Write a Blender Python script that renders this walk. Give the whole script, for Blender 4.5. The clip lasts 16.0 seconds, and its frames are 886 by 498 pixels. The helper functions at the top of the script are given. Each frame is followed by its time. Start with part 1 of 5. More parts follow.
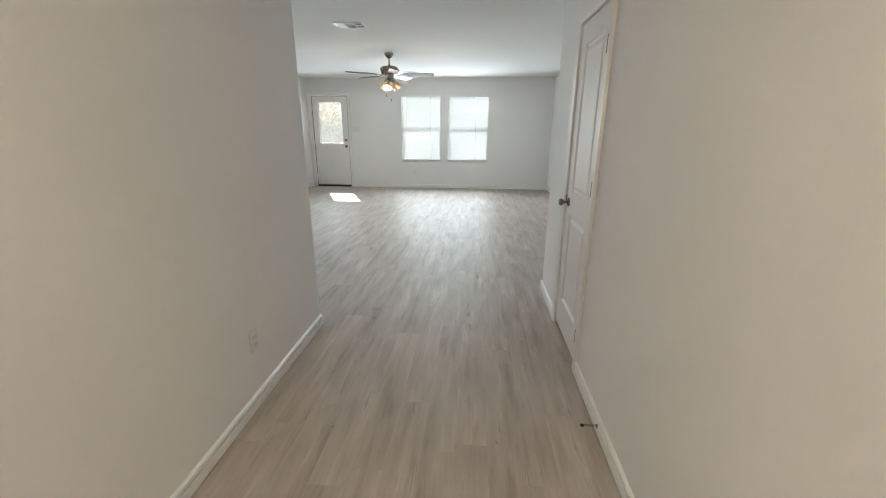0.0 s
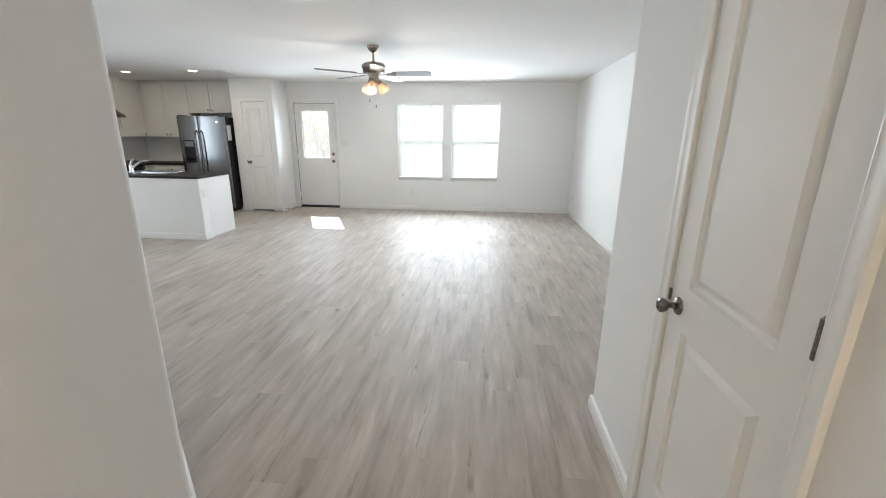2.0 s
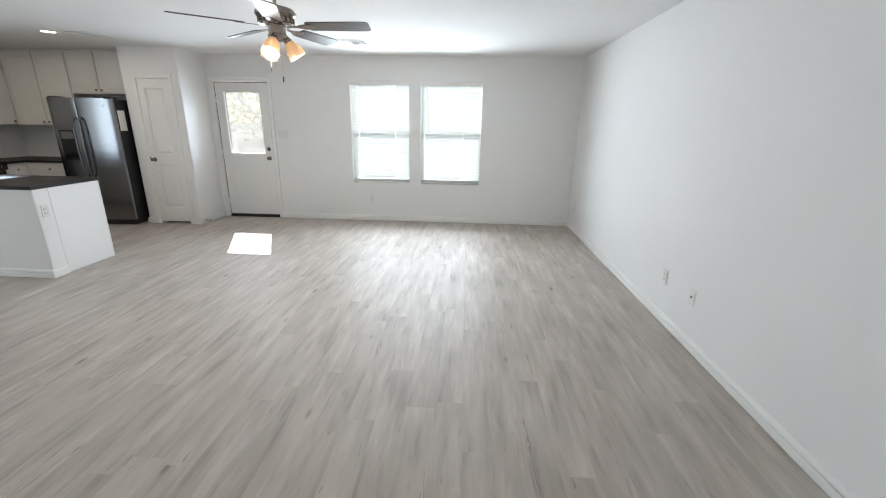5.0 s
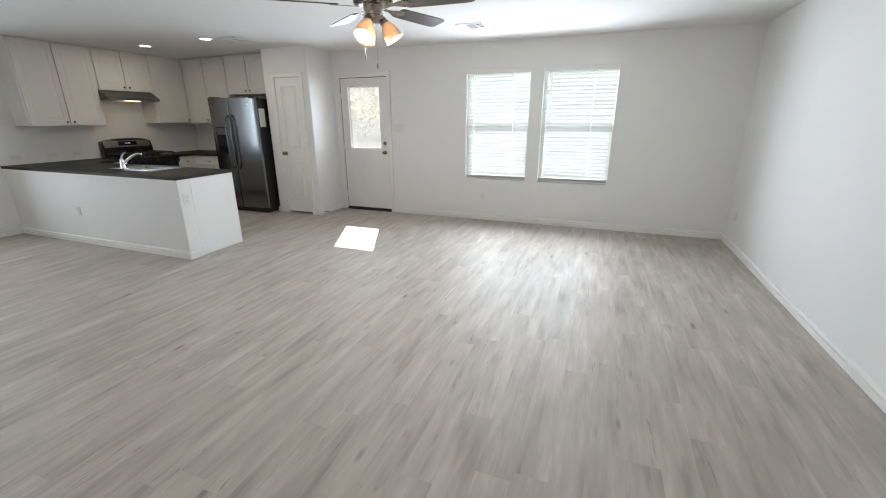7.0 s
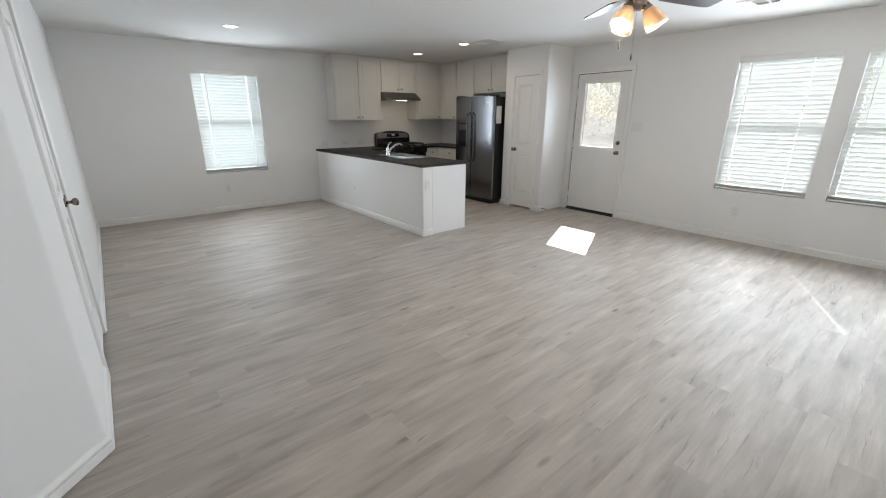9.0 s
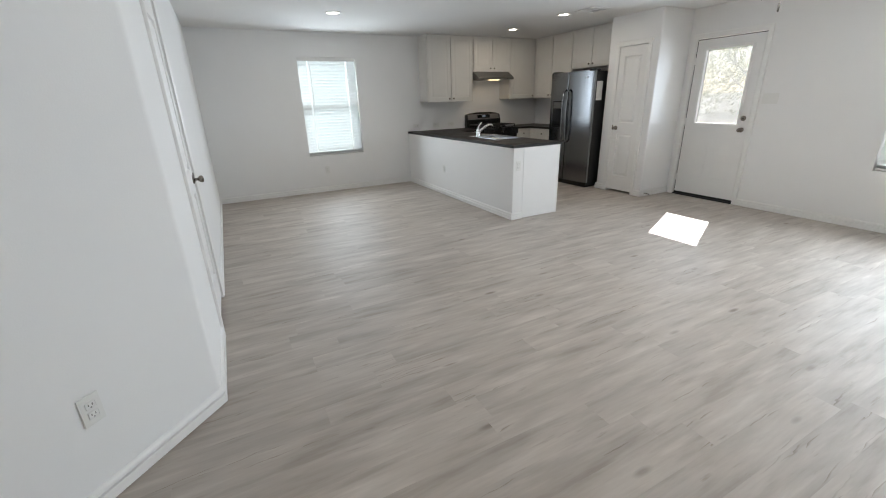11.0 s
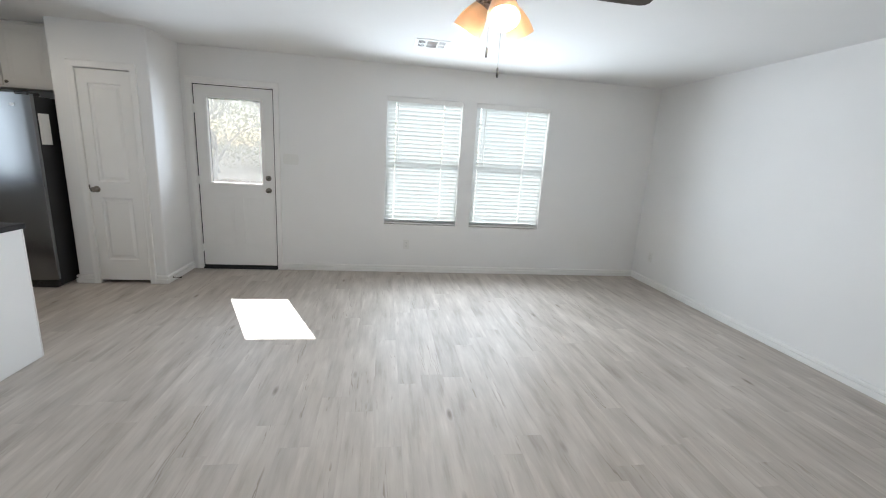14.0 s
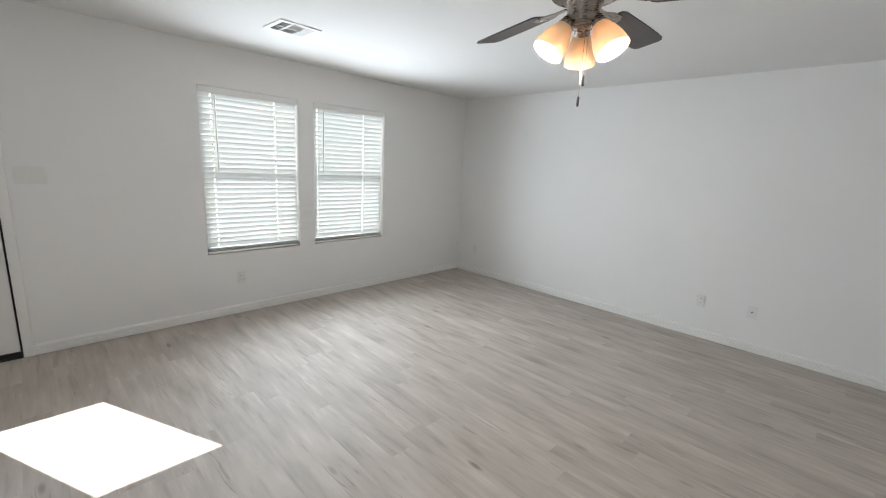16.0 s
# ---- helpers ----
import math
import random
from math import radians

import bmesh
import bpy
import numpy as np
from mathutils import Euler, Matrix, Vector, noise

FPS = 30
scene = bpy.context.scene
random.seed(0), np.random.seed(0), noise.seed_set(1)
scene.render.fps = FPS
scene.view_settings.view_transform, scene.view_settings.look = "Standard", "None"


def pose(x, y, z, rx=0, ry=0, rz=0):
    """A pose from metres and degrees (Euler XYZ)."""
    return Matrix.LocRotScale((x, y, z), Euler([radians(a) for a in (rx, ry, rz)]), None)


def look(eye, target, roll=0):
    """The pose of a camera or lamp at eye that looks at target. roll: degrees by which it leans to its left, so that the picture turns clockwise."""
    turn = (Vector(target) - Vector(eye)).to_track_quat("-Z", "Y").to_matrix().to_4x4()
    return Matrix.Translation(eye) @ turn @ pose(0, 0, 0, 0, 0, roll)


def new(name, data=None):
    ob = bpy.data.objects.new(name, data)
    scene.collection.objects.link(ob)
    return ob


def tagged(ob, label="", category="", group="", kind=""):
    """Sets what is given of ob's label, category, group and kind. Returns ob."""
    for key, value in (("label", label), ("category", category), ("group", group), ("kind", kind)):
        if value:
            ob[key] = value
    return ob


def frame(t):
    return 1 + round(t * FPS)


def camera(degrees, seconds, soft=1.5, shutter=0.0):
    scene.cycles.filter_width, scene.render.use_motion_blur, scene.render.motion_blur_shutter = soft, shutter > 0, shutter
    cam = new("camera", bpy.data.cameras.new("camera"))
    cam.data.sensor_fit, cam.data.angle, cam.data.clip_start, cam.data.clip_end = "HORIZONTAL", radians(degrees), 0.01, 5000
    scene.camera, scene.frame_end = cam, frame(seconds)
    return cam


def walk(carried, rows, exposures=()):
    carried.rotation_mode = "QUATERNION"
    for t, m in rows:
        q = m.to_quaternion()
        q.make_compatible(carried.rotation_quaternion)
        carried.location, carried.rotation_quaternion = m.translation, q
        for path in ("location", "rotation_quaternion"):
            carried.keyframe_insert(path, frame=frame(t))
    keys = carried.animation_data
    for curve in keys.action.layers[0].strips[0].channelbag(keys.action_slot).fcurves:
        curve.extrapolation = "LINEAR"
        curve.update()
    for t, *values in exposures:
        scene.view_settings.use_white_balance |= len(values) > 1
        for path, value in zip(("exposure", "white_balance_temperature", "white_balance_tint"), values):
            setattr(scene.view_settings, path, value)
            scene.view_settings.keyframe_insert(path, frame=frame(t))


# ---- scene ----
cam = camera(94.9, 16.0, 1.1)
PATH = [
    (0, (0.173, 0.101, 1.45), (0.029, 2.007, 0.864), 0.3),
    (0.5, (0.167, 0.511, 1.451), (-0.007, 2.423, 0.891), 0.2),
    (1, (0.168, 0.897, 1.468), (-0.019, 2.812, 0.922), 0.3),
    (1.5, (0.205, 1.261, 1.486), (0.007, 3.176, 0.945), 0.4),
    (2, (0.161, 1.6, 1.484), (-0.02, 3.517, 0.943), 0.6),
    (2.5, (0.134, 1.922, 1.496), (-0.02, 3.841, 0.954), 1.0),
    (3, (0.123, 2.231, 1.509), (-0.001, 4.152, 0.966), 1.0),
    (3.5, (0.058, 2.549, 1.543), (-0.007, 4.469, 0.988), 1.2),
    (6, (0.354, 3.754, 1.485), (0.111, 5.645, 0.879), 0.3),
    (6.5, (0.331, 3.857, 1.483), (-0.116, 5.708, 0.871), 0.1),
    (7, (0.327, 3.93, 1.476), (-0.347, 5.709, 0.859), -0.2),
    (7.5, (0.346, 3.974, 1.493), (-0.556, 5.644, 0.863), -0.3),
    (8, (0.282, 3.981, 1.487), (-0.827, 5.52, 0.855), -0.0),
    (8.5, (0.268, 3.963, 1.47), (-1.036, 5.342, 0.841), 0.0),
    (9, (0.256, 3.935, 1.462), (-1.214, 5.141, 0.838), 0.1),
    (11.3, (0.133, 3.966, 1.402), (-1.544, 4.807, 0.71), -1.9),
    (11.5, (0.025, 4.002, 1.394), (-1.546, 5.029, 0.705), -1.4),
    (12, (-0.238, 4.127, 1.418), (-1.317, 5.718, 0.863), 1.28),
    (12.5, (-0.495, 4.267, 1.427), (-1.098, 6.119, 0.974), 2.76),
    (13, (-0.837, 4.421, 1.42), (-1.176, 6.341, 0.977), 3.0),
    (13.5, (-1.196, 4.551, 1.457), (-1.251, 6.497, 1.002), 3.07),
    (14, (-1.539, 4.785, 1.454), (-1.242, 6.71, 1.011), 3.55),
    (14.5, (-1.857, 4.99, 1.467), (-1.261, 6.84, 1.006), 4.33),
    (15, (-2.139, 5.188, 1.48), (-1.293, 6.939, 1.014), 4.9),
    (15.5, (-2.364, 5.461, 1.514), (-1.292, 7.091, 1.075), 4.35),
    (16, (-2.613, 5.7, 1.535), (-1.21, 7.067, 1.127), 3.0),
]
EXPOSURES = [(0, 1.7, 6350, 7), (0.5, 1.95, 6350, 8), (1, 2.06, 6350, 8), (1.6, 2.14, 6330, 9), (2.2, 2.14, 6300, 9), (3.5, 2.0, 6250, 9), (6, 1.85, 6300, 10), (9, 1.72, 6400, 11), (11.5, 1.8, 6300, 10), (13.2, 1.75, 6200, 10), (15, 1.62, 6200, 10), (15.5, 1.58, 6300, 10), (16, 1.45, 6450, 11)]
walk(cam, [(t, look(eye, target, roll)) for t, eye, target, roll in PATH], EXPOSURES)

# ---- light ----
SUN_WAY = Vector((0.474, -1.03, -1.0))
world = bpy.data.worlds.new("sky")
scene.world = world
world.use_nodes = True
wn = world.node_tree.nodes
sky = wn.new("ShaderNodeTexSky")
sky.sky_type, sky.sun_disc = "NISHITA", False
sky.sun_elevation = radians(41)
sky.sun_rotation = math.atan2(-SUN_WAY.x, -SUN_WAY.y)
wn["Background"].inputs["Strength"].default_value = 0.12
world.node_tree.links.new(sky.outputs[0], wn["Background"].inputs["Color"])


def lamp(name, kind, energy, color, m):
    data = bpy.data.lights.new(name, kind)
    data.energy, data.color = energy, color
    ob = new(name, data)
    ob.matrix_world = m
    return data, ob


sun, _ = lamp("sun", "SUN", 5.0, (1.0, 0.97, 0.93), look((0, 0, 0), SUN_WAY))
sun.angle = radians(0.27)


def sky_lamp(name, energy, width, height, m, color=(0.84, 0.93, 1.0), spread=150):
    """The sky's light in an opening; it shines along the pose's -z."""
    data, ob = lamp(name, "AREA", energy, color, m)
    data.shape, data.size, data.size_y, data.spread = "RECTANGLE", width, height, radians(spread)


sky_lamp("sky_door", 3.2, 0.5, 0.86, look((-3.195, 9.74, 1.47), (-3.195, 8, 1.47)), (0.78, 0.89, 1.0), 105)
sky_lamp("sky_window_1", 9.6, 0.86, 1.36, look((-1.08, 9.735, 1.33), (-1.08, 8, 1.33)), (0.84, 0.93, 1.0), 144)
sky_lamp("sky_window_2", 9.6, 0.86, 1.36, look((-0.005, 9.735, 1.33), (-0.005, 8, 1.33)), (0.84, 0.93, 1.0), 144)
sky_lamp("sky_window_3", 5.5, 0.86, 1.36, look((-6.85, 5.575, 1.36), (-5, 5.575, 1.36)))
# the open sky beyond the blinds
sky_lamp("outer_sky_1", 2.8, 0.9, 1.4, look((-1.08, 9.96, 1.36), (-1.08, 8, 1.36)), (0.84, 0.94, 1.0), 150)
sky_lamp("outer_sky_2", 2.8, 0.9, 1.4, look((-0.005, 9.96, 1.36), (-0.005, 8, 1.36)), (0.84, 0.94, 1.0), 150)
sky_lamp("outer_sky_3", 6.5, 0.9, 1.4, look((-7.08, 5.575, 1.36), (-5, 5.575, 1.36)), (0.84, 0.94, 1.0), 150)

# ---- materials ----


class Mat:
    """A principled material with coordinates, built up by calls."""

    def __init__(self, name, color, rough=0.5, metal=0.0, coord="Object"):
        self.mat = bpy.data.materials.new(name)
        self.mat.use_nodes = True
        self.nodes, self.links = self.mat.node_tree.nodes, self.mat.node_tree.links
        self.bsdf = self.nodes["Principled BSDF"]
        self.base = color if len(color) == 4 else (*color, 1.0)
        self.bsdf.inputs["Base Color"].default_value = self.base
        self.bsdf.inputs["Roughness"].default_value = rough
        self.bsdf.inputs["Metallic"].default_value = metal
        self.coord = self.nodes.new("ShaderNodeTexCoord").outputs[coord]
        self.mat.diffuse_color = self.base

    def noise(self, scale, detail=4.0, stretch=(1, 1, 1), rough=0.55, vec=None):
        mp = self.nodes.new("ShaderNodeMapping")
        mp.inputs["Scale"].default_value = stretch
        self.links.new(vec or self.coord, mp.inputs["Vector"])
        n = self.nodes.new("ShaderNodeTexNoise")
        n.inputs["Scale"].default_value = scale
        n.inputs["Detail"].default_value = detail
        n.inputs["Roughness"].default_value = rough
        self.links.new(mp.outputs[0], n.inputs["Vector"])
        return n.outputs["Fac"]

    def ramp(self, fac, stops):
        r = self.nodes.new("ShaderNodeValToRGB")
        els = r.color_ramp.elements
        while len(els) < len(stops):
            els.new(0.5)
        for e, (p, c) in zip(els, stops):
            e.position, e.color = p, c if len(c) == 4 else (*c, 1.0)
        self.links.new(fac, r.inputs["Fac"])
        return r.outputs["Color"]

    def mix(self, a, b, fac, kind="MIX"):
        m = self.nodes.new("ShaderNodeMix")
        m.data_type, m.blend_type = "RGBA", kind
        for sock, v in ((m.inputs[0], fac), (m.inputs[6], a), (m.inputs[7], b)):
            if isinstance(v, (int, float, tuple)):
                sock.default_value = v
            else:
                self.links.new(v, sock)
        return m.outputs[2]

    def math(self, op, a, b=0.0):
        m = self.nodes.new("ShaderNodeMath")
        m.operation = op
        for sock, v in ((m.inputs[0], a), (m.inputs[1], b)):
            if isinstance(v, (int, float)):
                sock.default_value = v
            else:
                self.links.new(v, sock)
        return m.outputs[0]

    def to(self, sock, name):
        self.links.new(sock, self.bsdf.inputs[name])
        return self

    def vary(self, amount, scale=3.0, stretch=(1, 1, 1)):
        """Soft blotches of lighter and darker paint or dirt."""
        c = self.base
        lo = tuple(v * (1 - amount) for v in c[:3])
        hi = tuple(min(1.0, v * (1 + amount * 0.6)) for v in c[:3])
        return self.to(self.ramp(self.noise(scale, 5, stretch), [(0.3, lo), (0.7, hi)]), "Base Color")

    def bump(self, scale, strength, distance=0.002, stretch=(1, 1, 1), detail=3.0):
        b = self.nodes.new("ShaderNodeBump")
        b.inputs["Strength"].default_value = strength
        b.inputs["Distance"].default_value = distance
        self.links.new(self.noise(scale, detail, stretch), b.inputs["Height"])
        return self.to(b.outputs[0], "Normal")

    def gloss_vary(self, lo, hi, scale=8.0, stretch=(1, 1, 1)):
        return self.to(self.ramp(self.noise(scale, 4, stretch), [(0.3, (lo,) * 3), (0.7, (hi,) * 3)]), "Roughness")


WALL = Mat("wall_paint", (0.81, 0.805, 0.795), 0.85).vary(0.02, 1.2).bump(170, 0.35, 0.0012).mat
CEIL = Mat("ceiling_paint", (0.80, 0.795, 0.785), 0.95).vary(0.02, 0.9).bump(120, 0.5, 0.002).mat
TRIM = Mat("trim_paint", (0.83, 0.82, 0.80), 0.42).vary(0.025, 5).bump(40, 0.06, 0.001).mat
DOOR = Mat("door_paint", (0.81, 0.80, 0.78), 0.6).vary(0.025, 3).bump(60, 0.12, 0.0008, (6, 6, 0.5)).mat
CAB = Mat("cabinet_paint", (0.70, 0.68, 0.645), 0.42).vary(0.03, 3).bump(50, 0.06, 0.0008, (4, 4, 0.6)).mat
PANEL = Mat("end_panel_laminate", (0.84, 0.835, 0.825), 0.25).vary(0.02, 2).mat
COUNTER = Mat("dark_laminate", (0.035, 0.031, 0.030), 0.4)
COUNTER.to(COUNTER.ramp(COUNTER.noise(180, 3), [(0.42, (0.011, 0.009, 0.009)), (0.62, (0.023, 0.019, 0.018)), (0.74, (0.06, 0.052, 0.048))]), "Base Color").gloss_vary(0.42, 0.52, 6)
COUNTER.bsdf.inputs["Specular IOR Level"].default_value = 0.18
COUNTER = COUNTER.mat
STEEL = Mat("brushed_steel", (0.25, 0.26, 0.275), 0.2, 1.0).gloss_vary(0.17, 0.24, 30, (0.4, 0.4, 40)).mat
RANGESTEEL = Mat("range_steel", (0.27, 0.25, 0.24), 0.36, 1.0).gloss_vary(0.34, 0.46, 30, (40, 0.4, 0.4)).mat
DARKSTEEL = Mat("dark_steel", (0.20, 0.195, 0.19), 0.30, 1.0).gloss_vary(0.25, 0.4, 30, (40, 0.4, 0.4)).mat
CHROME = Mat("chrome", (0.82, 0.83, 0.85), 0.08, 1.0).mat
NICKEL = Mat("satin_nickel", (0.22, 0.195, 0.17), 0.26, 1.0).gloss_vary(0.2, 0.34, 40).mat
FANMETAL = Mat("brushed_nickel", (0.33, 0.28, 0.245), 0.26, 1.0).gloss_vary(0.2, 0.32, 30, (1, 1, 12)).mat
BLACK = Mat("black_enamel", (0.012, 0.012, 0.013), 0.22).gloss_vary(0.16, 0.3, 12).mat
BLACKMATT = Mat("black_textured_panel", (0.014, 0.014, 0.015), 0.5).bump(220, 0.2, 0.0006).mat
IRON = Mat("cast_iron", (0.018, 0.018, 0.018), 0.6).bump(160, 0.3, 0.0008).mat
RUBBER = Mat("black_rubber", (0.02, 0.02, 0.02), 0.75).vary(0.2, 20).mat
DISPLAY = Mat("display_glass", (0.006, 0.007, 0.009), 0.08).mat
PLATE = Mat("plate_plastic", (0.75, 0.745, 0.72), 0.35).mat
SLOT = Mat("slot_dark", (0.06, 0.055, 0.05), 0.6).mat
PAPER = Mat("paper", (0.78, 0.77, 0.74), 0.8).vary(0.04, 20).mat
VINYL = Mat("window_vinyl", (0.80, 0.80, 0.80), 0.4).vary(0.02, 6).mat
BLADE = Mat("blade_veneer", (0.040, 0.035, 0.033), 0.38)
BLADE.to(BLADE.ramp(BLADE.noise(14, 5, (0.6, 9, 9)), [(0.3, (0.026, 0.022, 0.021)), (0.7, (0.062, 0.054, 0.050))]), "Base Color")
BLADE = BLADE.mat
VENT = Mat("vent_enamel", (0.78, 0.78, 0.77), 0.4).mat
DUCT = Mat("duct_dark", (0.10, 0.10, 0.10), 0.8).vary(0.2, 10).mat
BARK = Mat("bark", (0.31, 0.28, 0.25), 0.9).vary(0.35, 9, (1, 1, 0.3)).bump(30, 0.7, 0.01, (1, 1, 0.3)).mat


def leaf_material(name, lo, hi):
    m = Mat(name, hi, 0.6)
    geo = m.nodes.new("ShaderNodeNewGeometry")
    col = m.ramp(geo.outputs["Random Per Island"], [(0.0, lo), (1.0, hi)])
    m.to(col, "Base Color")
    tr = m.nodes.new("ShaderNodeBsdfTranslucent")
    mx = m.nodes.new("ShaderNodeMixShader")
    mx.inputs[0].default_value = 0.4
    m.links.new(col, tr.inputs["Color"])
    m.links.new(m.bsdf.outputs[0], mx.inputs[1])
    m.links.new(tr.outputs[0], mx.inputs[2])
    m.links.new(mx.outputs[0], m.nodes["Material Output"].inputs["Surface"])
    return m.mat


CEDAR = Mat("cedar_board", (0.46, 0.29, 0.18), 0.8).vary(0.2, 6, (4, 4, 0.5)).bump(30, 0.3, 0.002, (3, 3, 0.2)).mat
LEAF = leaf_material("leaf", (0.20, 0.21, 0.07), (0.42, 0.40, 0.14))
SOIL = Mat("dry_soil", (0.24, 0.20, 0.155), 0.95)
SOIL.to(SOIL.ramp(SOIL.noise(0.9, 8), [(0.3, (0.18, 0.15, 0.11)), (0.55, (0.25, 0.21, 0.16)), (0.75, (0.19, 0.19, 0.10))]), "Base Color").bump(9, 0.8, 0.03)
SOIL = SOIL.mat


def translucent(name, color, share, rough=0.45):
    m = Mat(name, color, rough)
    tr = m.nodes.new("ShaderNodeBsdfTranslucent")
    tr.inputs["Color"].default_value = m.base
    mx = m.nodes.new("ShaderNodeMixShader")
    mx.inputs[0].default_value = share
    m.links.new(m.bsdf.outputs[0], mx.inputs[1])
    m.links.new(tr.outputs[0], mx.inputs[2])
    m.links.new(mx.outputs[0], m.nodes["Material Output"].inputs["Surface"])
    return m.mat


SLAT = translucent("blind_slat_vinyl", (0.88, 0.905, 0.90), 0.20)


def pane_material(name, veil, clear=1.0):
    """Clear glass with a translucent veil mixed in, imitating glare over the view."""
    m = Mat(name, (1, 1, 1), 0.02)
    tr = m.nodes.new("ShaderNodeBsdfTransparent")
    tr.inputs["Color"].default_value = (clear, clear * 1.01, clear * 1.01, 1)
    gl = m.nodes.new("ShaderNodeBsdfGlossy")
    gl.inputs["Roughness"].default_value = 0.01
    fr = m.nodes.new("ShaderNodeFresnel")
    fr.inputs["IOR"].default_value = 1.45
    mx = m.nodes.new("ShaderNodeMixShader")
    m.links.new(fr.outputs[0], mx.inputs[0])
    m.links.new(tr.outputs[0], mx.inputs[1])
    m.links.new(gl.outputs[0], mx.inputs[2])
    haze = m.nodes.new("ShaderNodeBsdfTranslucent")
    haze.inputs["Color"].default_value = (0.9, 0.92, 0.9, 1)
    film = m.nodes.new("ShaderNodeMixShader")
    m.links.new(m.ramp(m.noise(4, 5), [(0.3, (veil * 0.8,) * 3), (0.7, (veil * 1.2,) * 3)]), film.inputs[0])
    m.links.new(mx.outputs[0], film.inputs[1])
    m.links.new(haze.outputs[0], film.inputs[2])
    m.links.new(film.outputs[0], m.nodes["Material Output"].inputs["Surface"])
    return m.mat


PANE = pane_material("window_glass", 0.02)
# door glass: glare haze mixed in, and a tint that holds down the yard's brightness
VEILED = pane_material("veiled_glass", 0.095, 0.50)


def glow(name, color, strength, base=(0.9, 0.9, 0.9)):
    m = Mat(name, base, 0.4)
    m.bsdf.inputs["Emission Color"].default_value = (*color, 1.0)
    m.bsdf.inputs["Emission Strength"].default_value = strength
    return m.mat


LENS = glow("downlight_lens", (1.0, 0.86, 0.66), 4.0)
BULB = glow("bulb", (1.0, 0.86, 0.66), 1.2)
SHADE = translucent("frosted_shade", (0.80, 0.64, 0.47), 0.22, 0.35)
HOODLENS = glow("hood_lamp", (1.0, 0.75, 0.42), 1.5)
LED = glow("clock_digits", (0.75, 0.85, 1.0), 0.14, (0.02, 0.02, 0.02))


def floor_material():
    """Grey-taupe vinyl planks: long grain, streaks, knots, a shade of its own for each plank."""
    m = Mat("vinyl_plank", (0.34, 0.30, 0.27), 0.4)
    isle = m.nodes.new("ShaderNodeNewGeometry").outputs["Random Per Island"]
    info = m.math("FRACT", m.math("ADD", m.nodes.new("ShaderNodeObjectInfo").outputs["Random"], isle))
    off = m.nodes.new("ShaderNodeCombineXYZ")
    m.links.new(m.math("MULTIPLY", info, 37.0), off.inputs[0])
    m.links.new(m.math("MULTIPLY", info, 91.0), off.inputs[1])
    m.links.new(m.math("MULTIPLY", info, 17.0), off.inputs[2])
    add = m.nodes.new("ShaderNodeVectorMath")
    m.links.new(m.coord, add.inputs[0])
    m.links.new(off.outputs[0], add.inputs[1])
    v = add.outputs[0]
    broad = m.noise(3.2, 3, (1.8, 0.55, 1), 0.5, v)
    streak = m.noise(8.0, 4, (1.9, 0.24, 1), 0.55, v)
    pale = m.noise(7.0, 3, (3.2, 0.30, 1), 0.55, v)
    fine = m.noise(60.0, 3, (1.5, 0.08, 1), 0.6, v)
    col = m.ramp(streak, [(0.30, (0.378, 0.333, 0.290)), (0.43, (0.452, 0.404, 0.358)), (0.58, (0.492, 0.444, 0.397)), (0.72, (0.560, 0.510, 0.460))])
    col = m.mix(col, m.ramp(broad, [(0.3, (0.86, 0.852, 0.845)), (0.7, (1.08, 1.08, 1.08))]), 1.0, "MULTIPLY")
    col = m.mix(col, m.ramp(pale, [(0.56, (1, 1, 1)), (0.70, (1.12, 1.123, 1.126))]), 1.0, "MULTIPLY")
    col = m.mix(col, m.ramp(fine, [(0.30, (0.89, 0.88, 0.87)), (0.5, (1, 1, 1)), (0.75, (1.03, 1.03, 1.03))]), 0.4, "MULTIPLY")
    # spearheads of cathedral grain in a narrow run
    wv = m.nodes.new("ShaderNodeTexWave")
    wv.wave_type, wv.rings_direction, wv.wave_profile = "RINGS", "Z", "SAW"
    mp = m.nodes.new("ShaderNodeMapping")
    mp.inputs["Scale"].default_value = (11.0, 1.7, 1)
    m.links.new(v, mp.inputs["Vector"])
    m.links.new(mp.outputs[0], wv.inputs["Vector"])
    wv.inputs["Scale"].default_value = 1.5
    wv.inputs["Distortion"].default_value = 9.0
    wv.inputs["Detail"].default_value = 2.0
    wv.inputs["Detail Scale"].default_value = 1.8
    rings = m.ramp(wv.outputs["Fac"], [(0.0, (0.60, 0.56, 0.52)), (0.34, (1, 1, 1))])
    where = m.ramp(m.noise(2.6, 2, (9.0, 0.55, 1), 0.5, v), [(0.63, (0, 0, 0)), (0.69, (1, 1, 1))])
    col = m.mix(col, m.mix((1, 1, 1, 1), rings, where), 1.0, "MULTIPLY")
    # short dark strokes along the grain
    ticks = m.ramp(m.noise(24.0, 3, (1.6, 0.20, 1), 0.6, v), [(0.64, (1, 1, 1)), (0.76, (0.76, 0.725, 0.69))])
    some = m.ramp(m.noise(2.0, 1, (1.5, 0.6, 1), 0.5, v), [(0.40, (0, 0, 0)), (0.55, (1, 1, 1))])
    col = m.mix(col, m.mix((1, 1, 1, 1), ticks, some), 1.0, "MULTIPLY")
    # small knots
    vo = m.nodes.new("ShaderNodeTexVoronoi")
    mp2 = m.nodes.new("ShaderNodeMapping")
    mp2.inputs["Scale"].default_value = (6.5, 2.0, 1)
    m.links.new(v, mp2.inputs["Vector"])
    m.links.new(mp2.outputs[0], vo.inputs["Vector"])
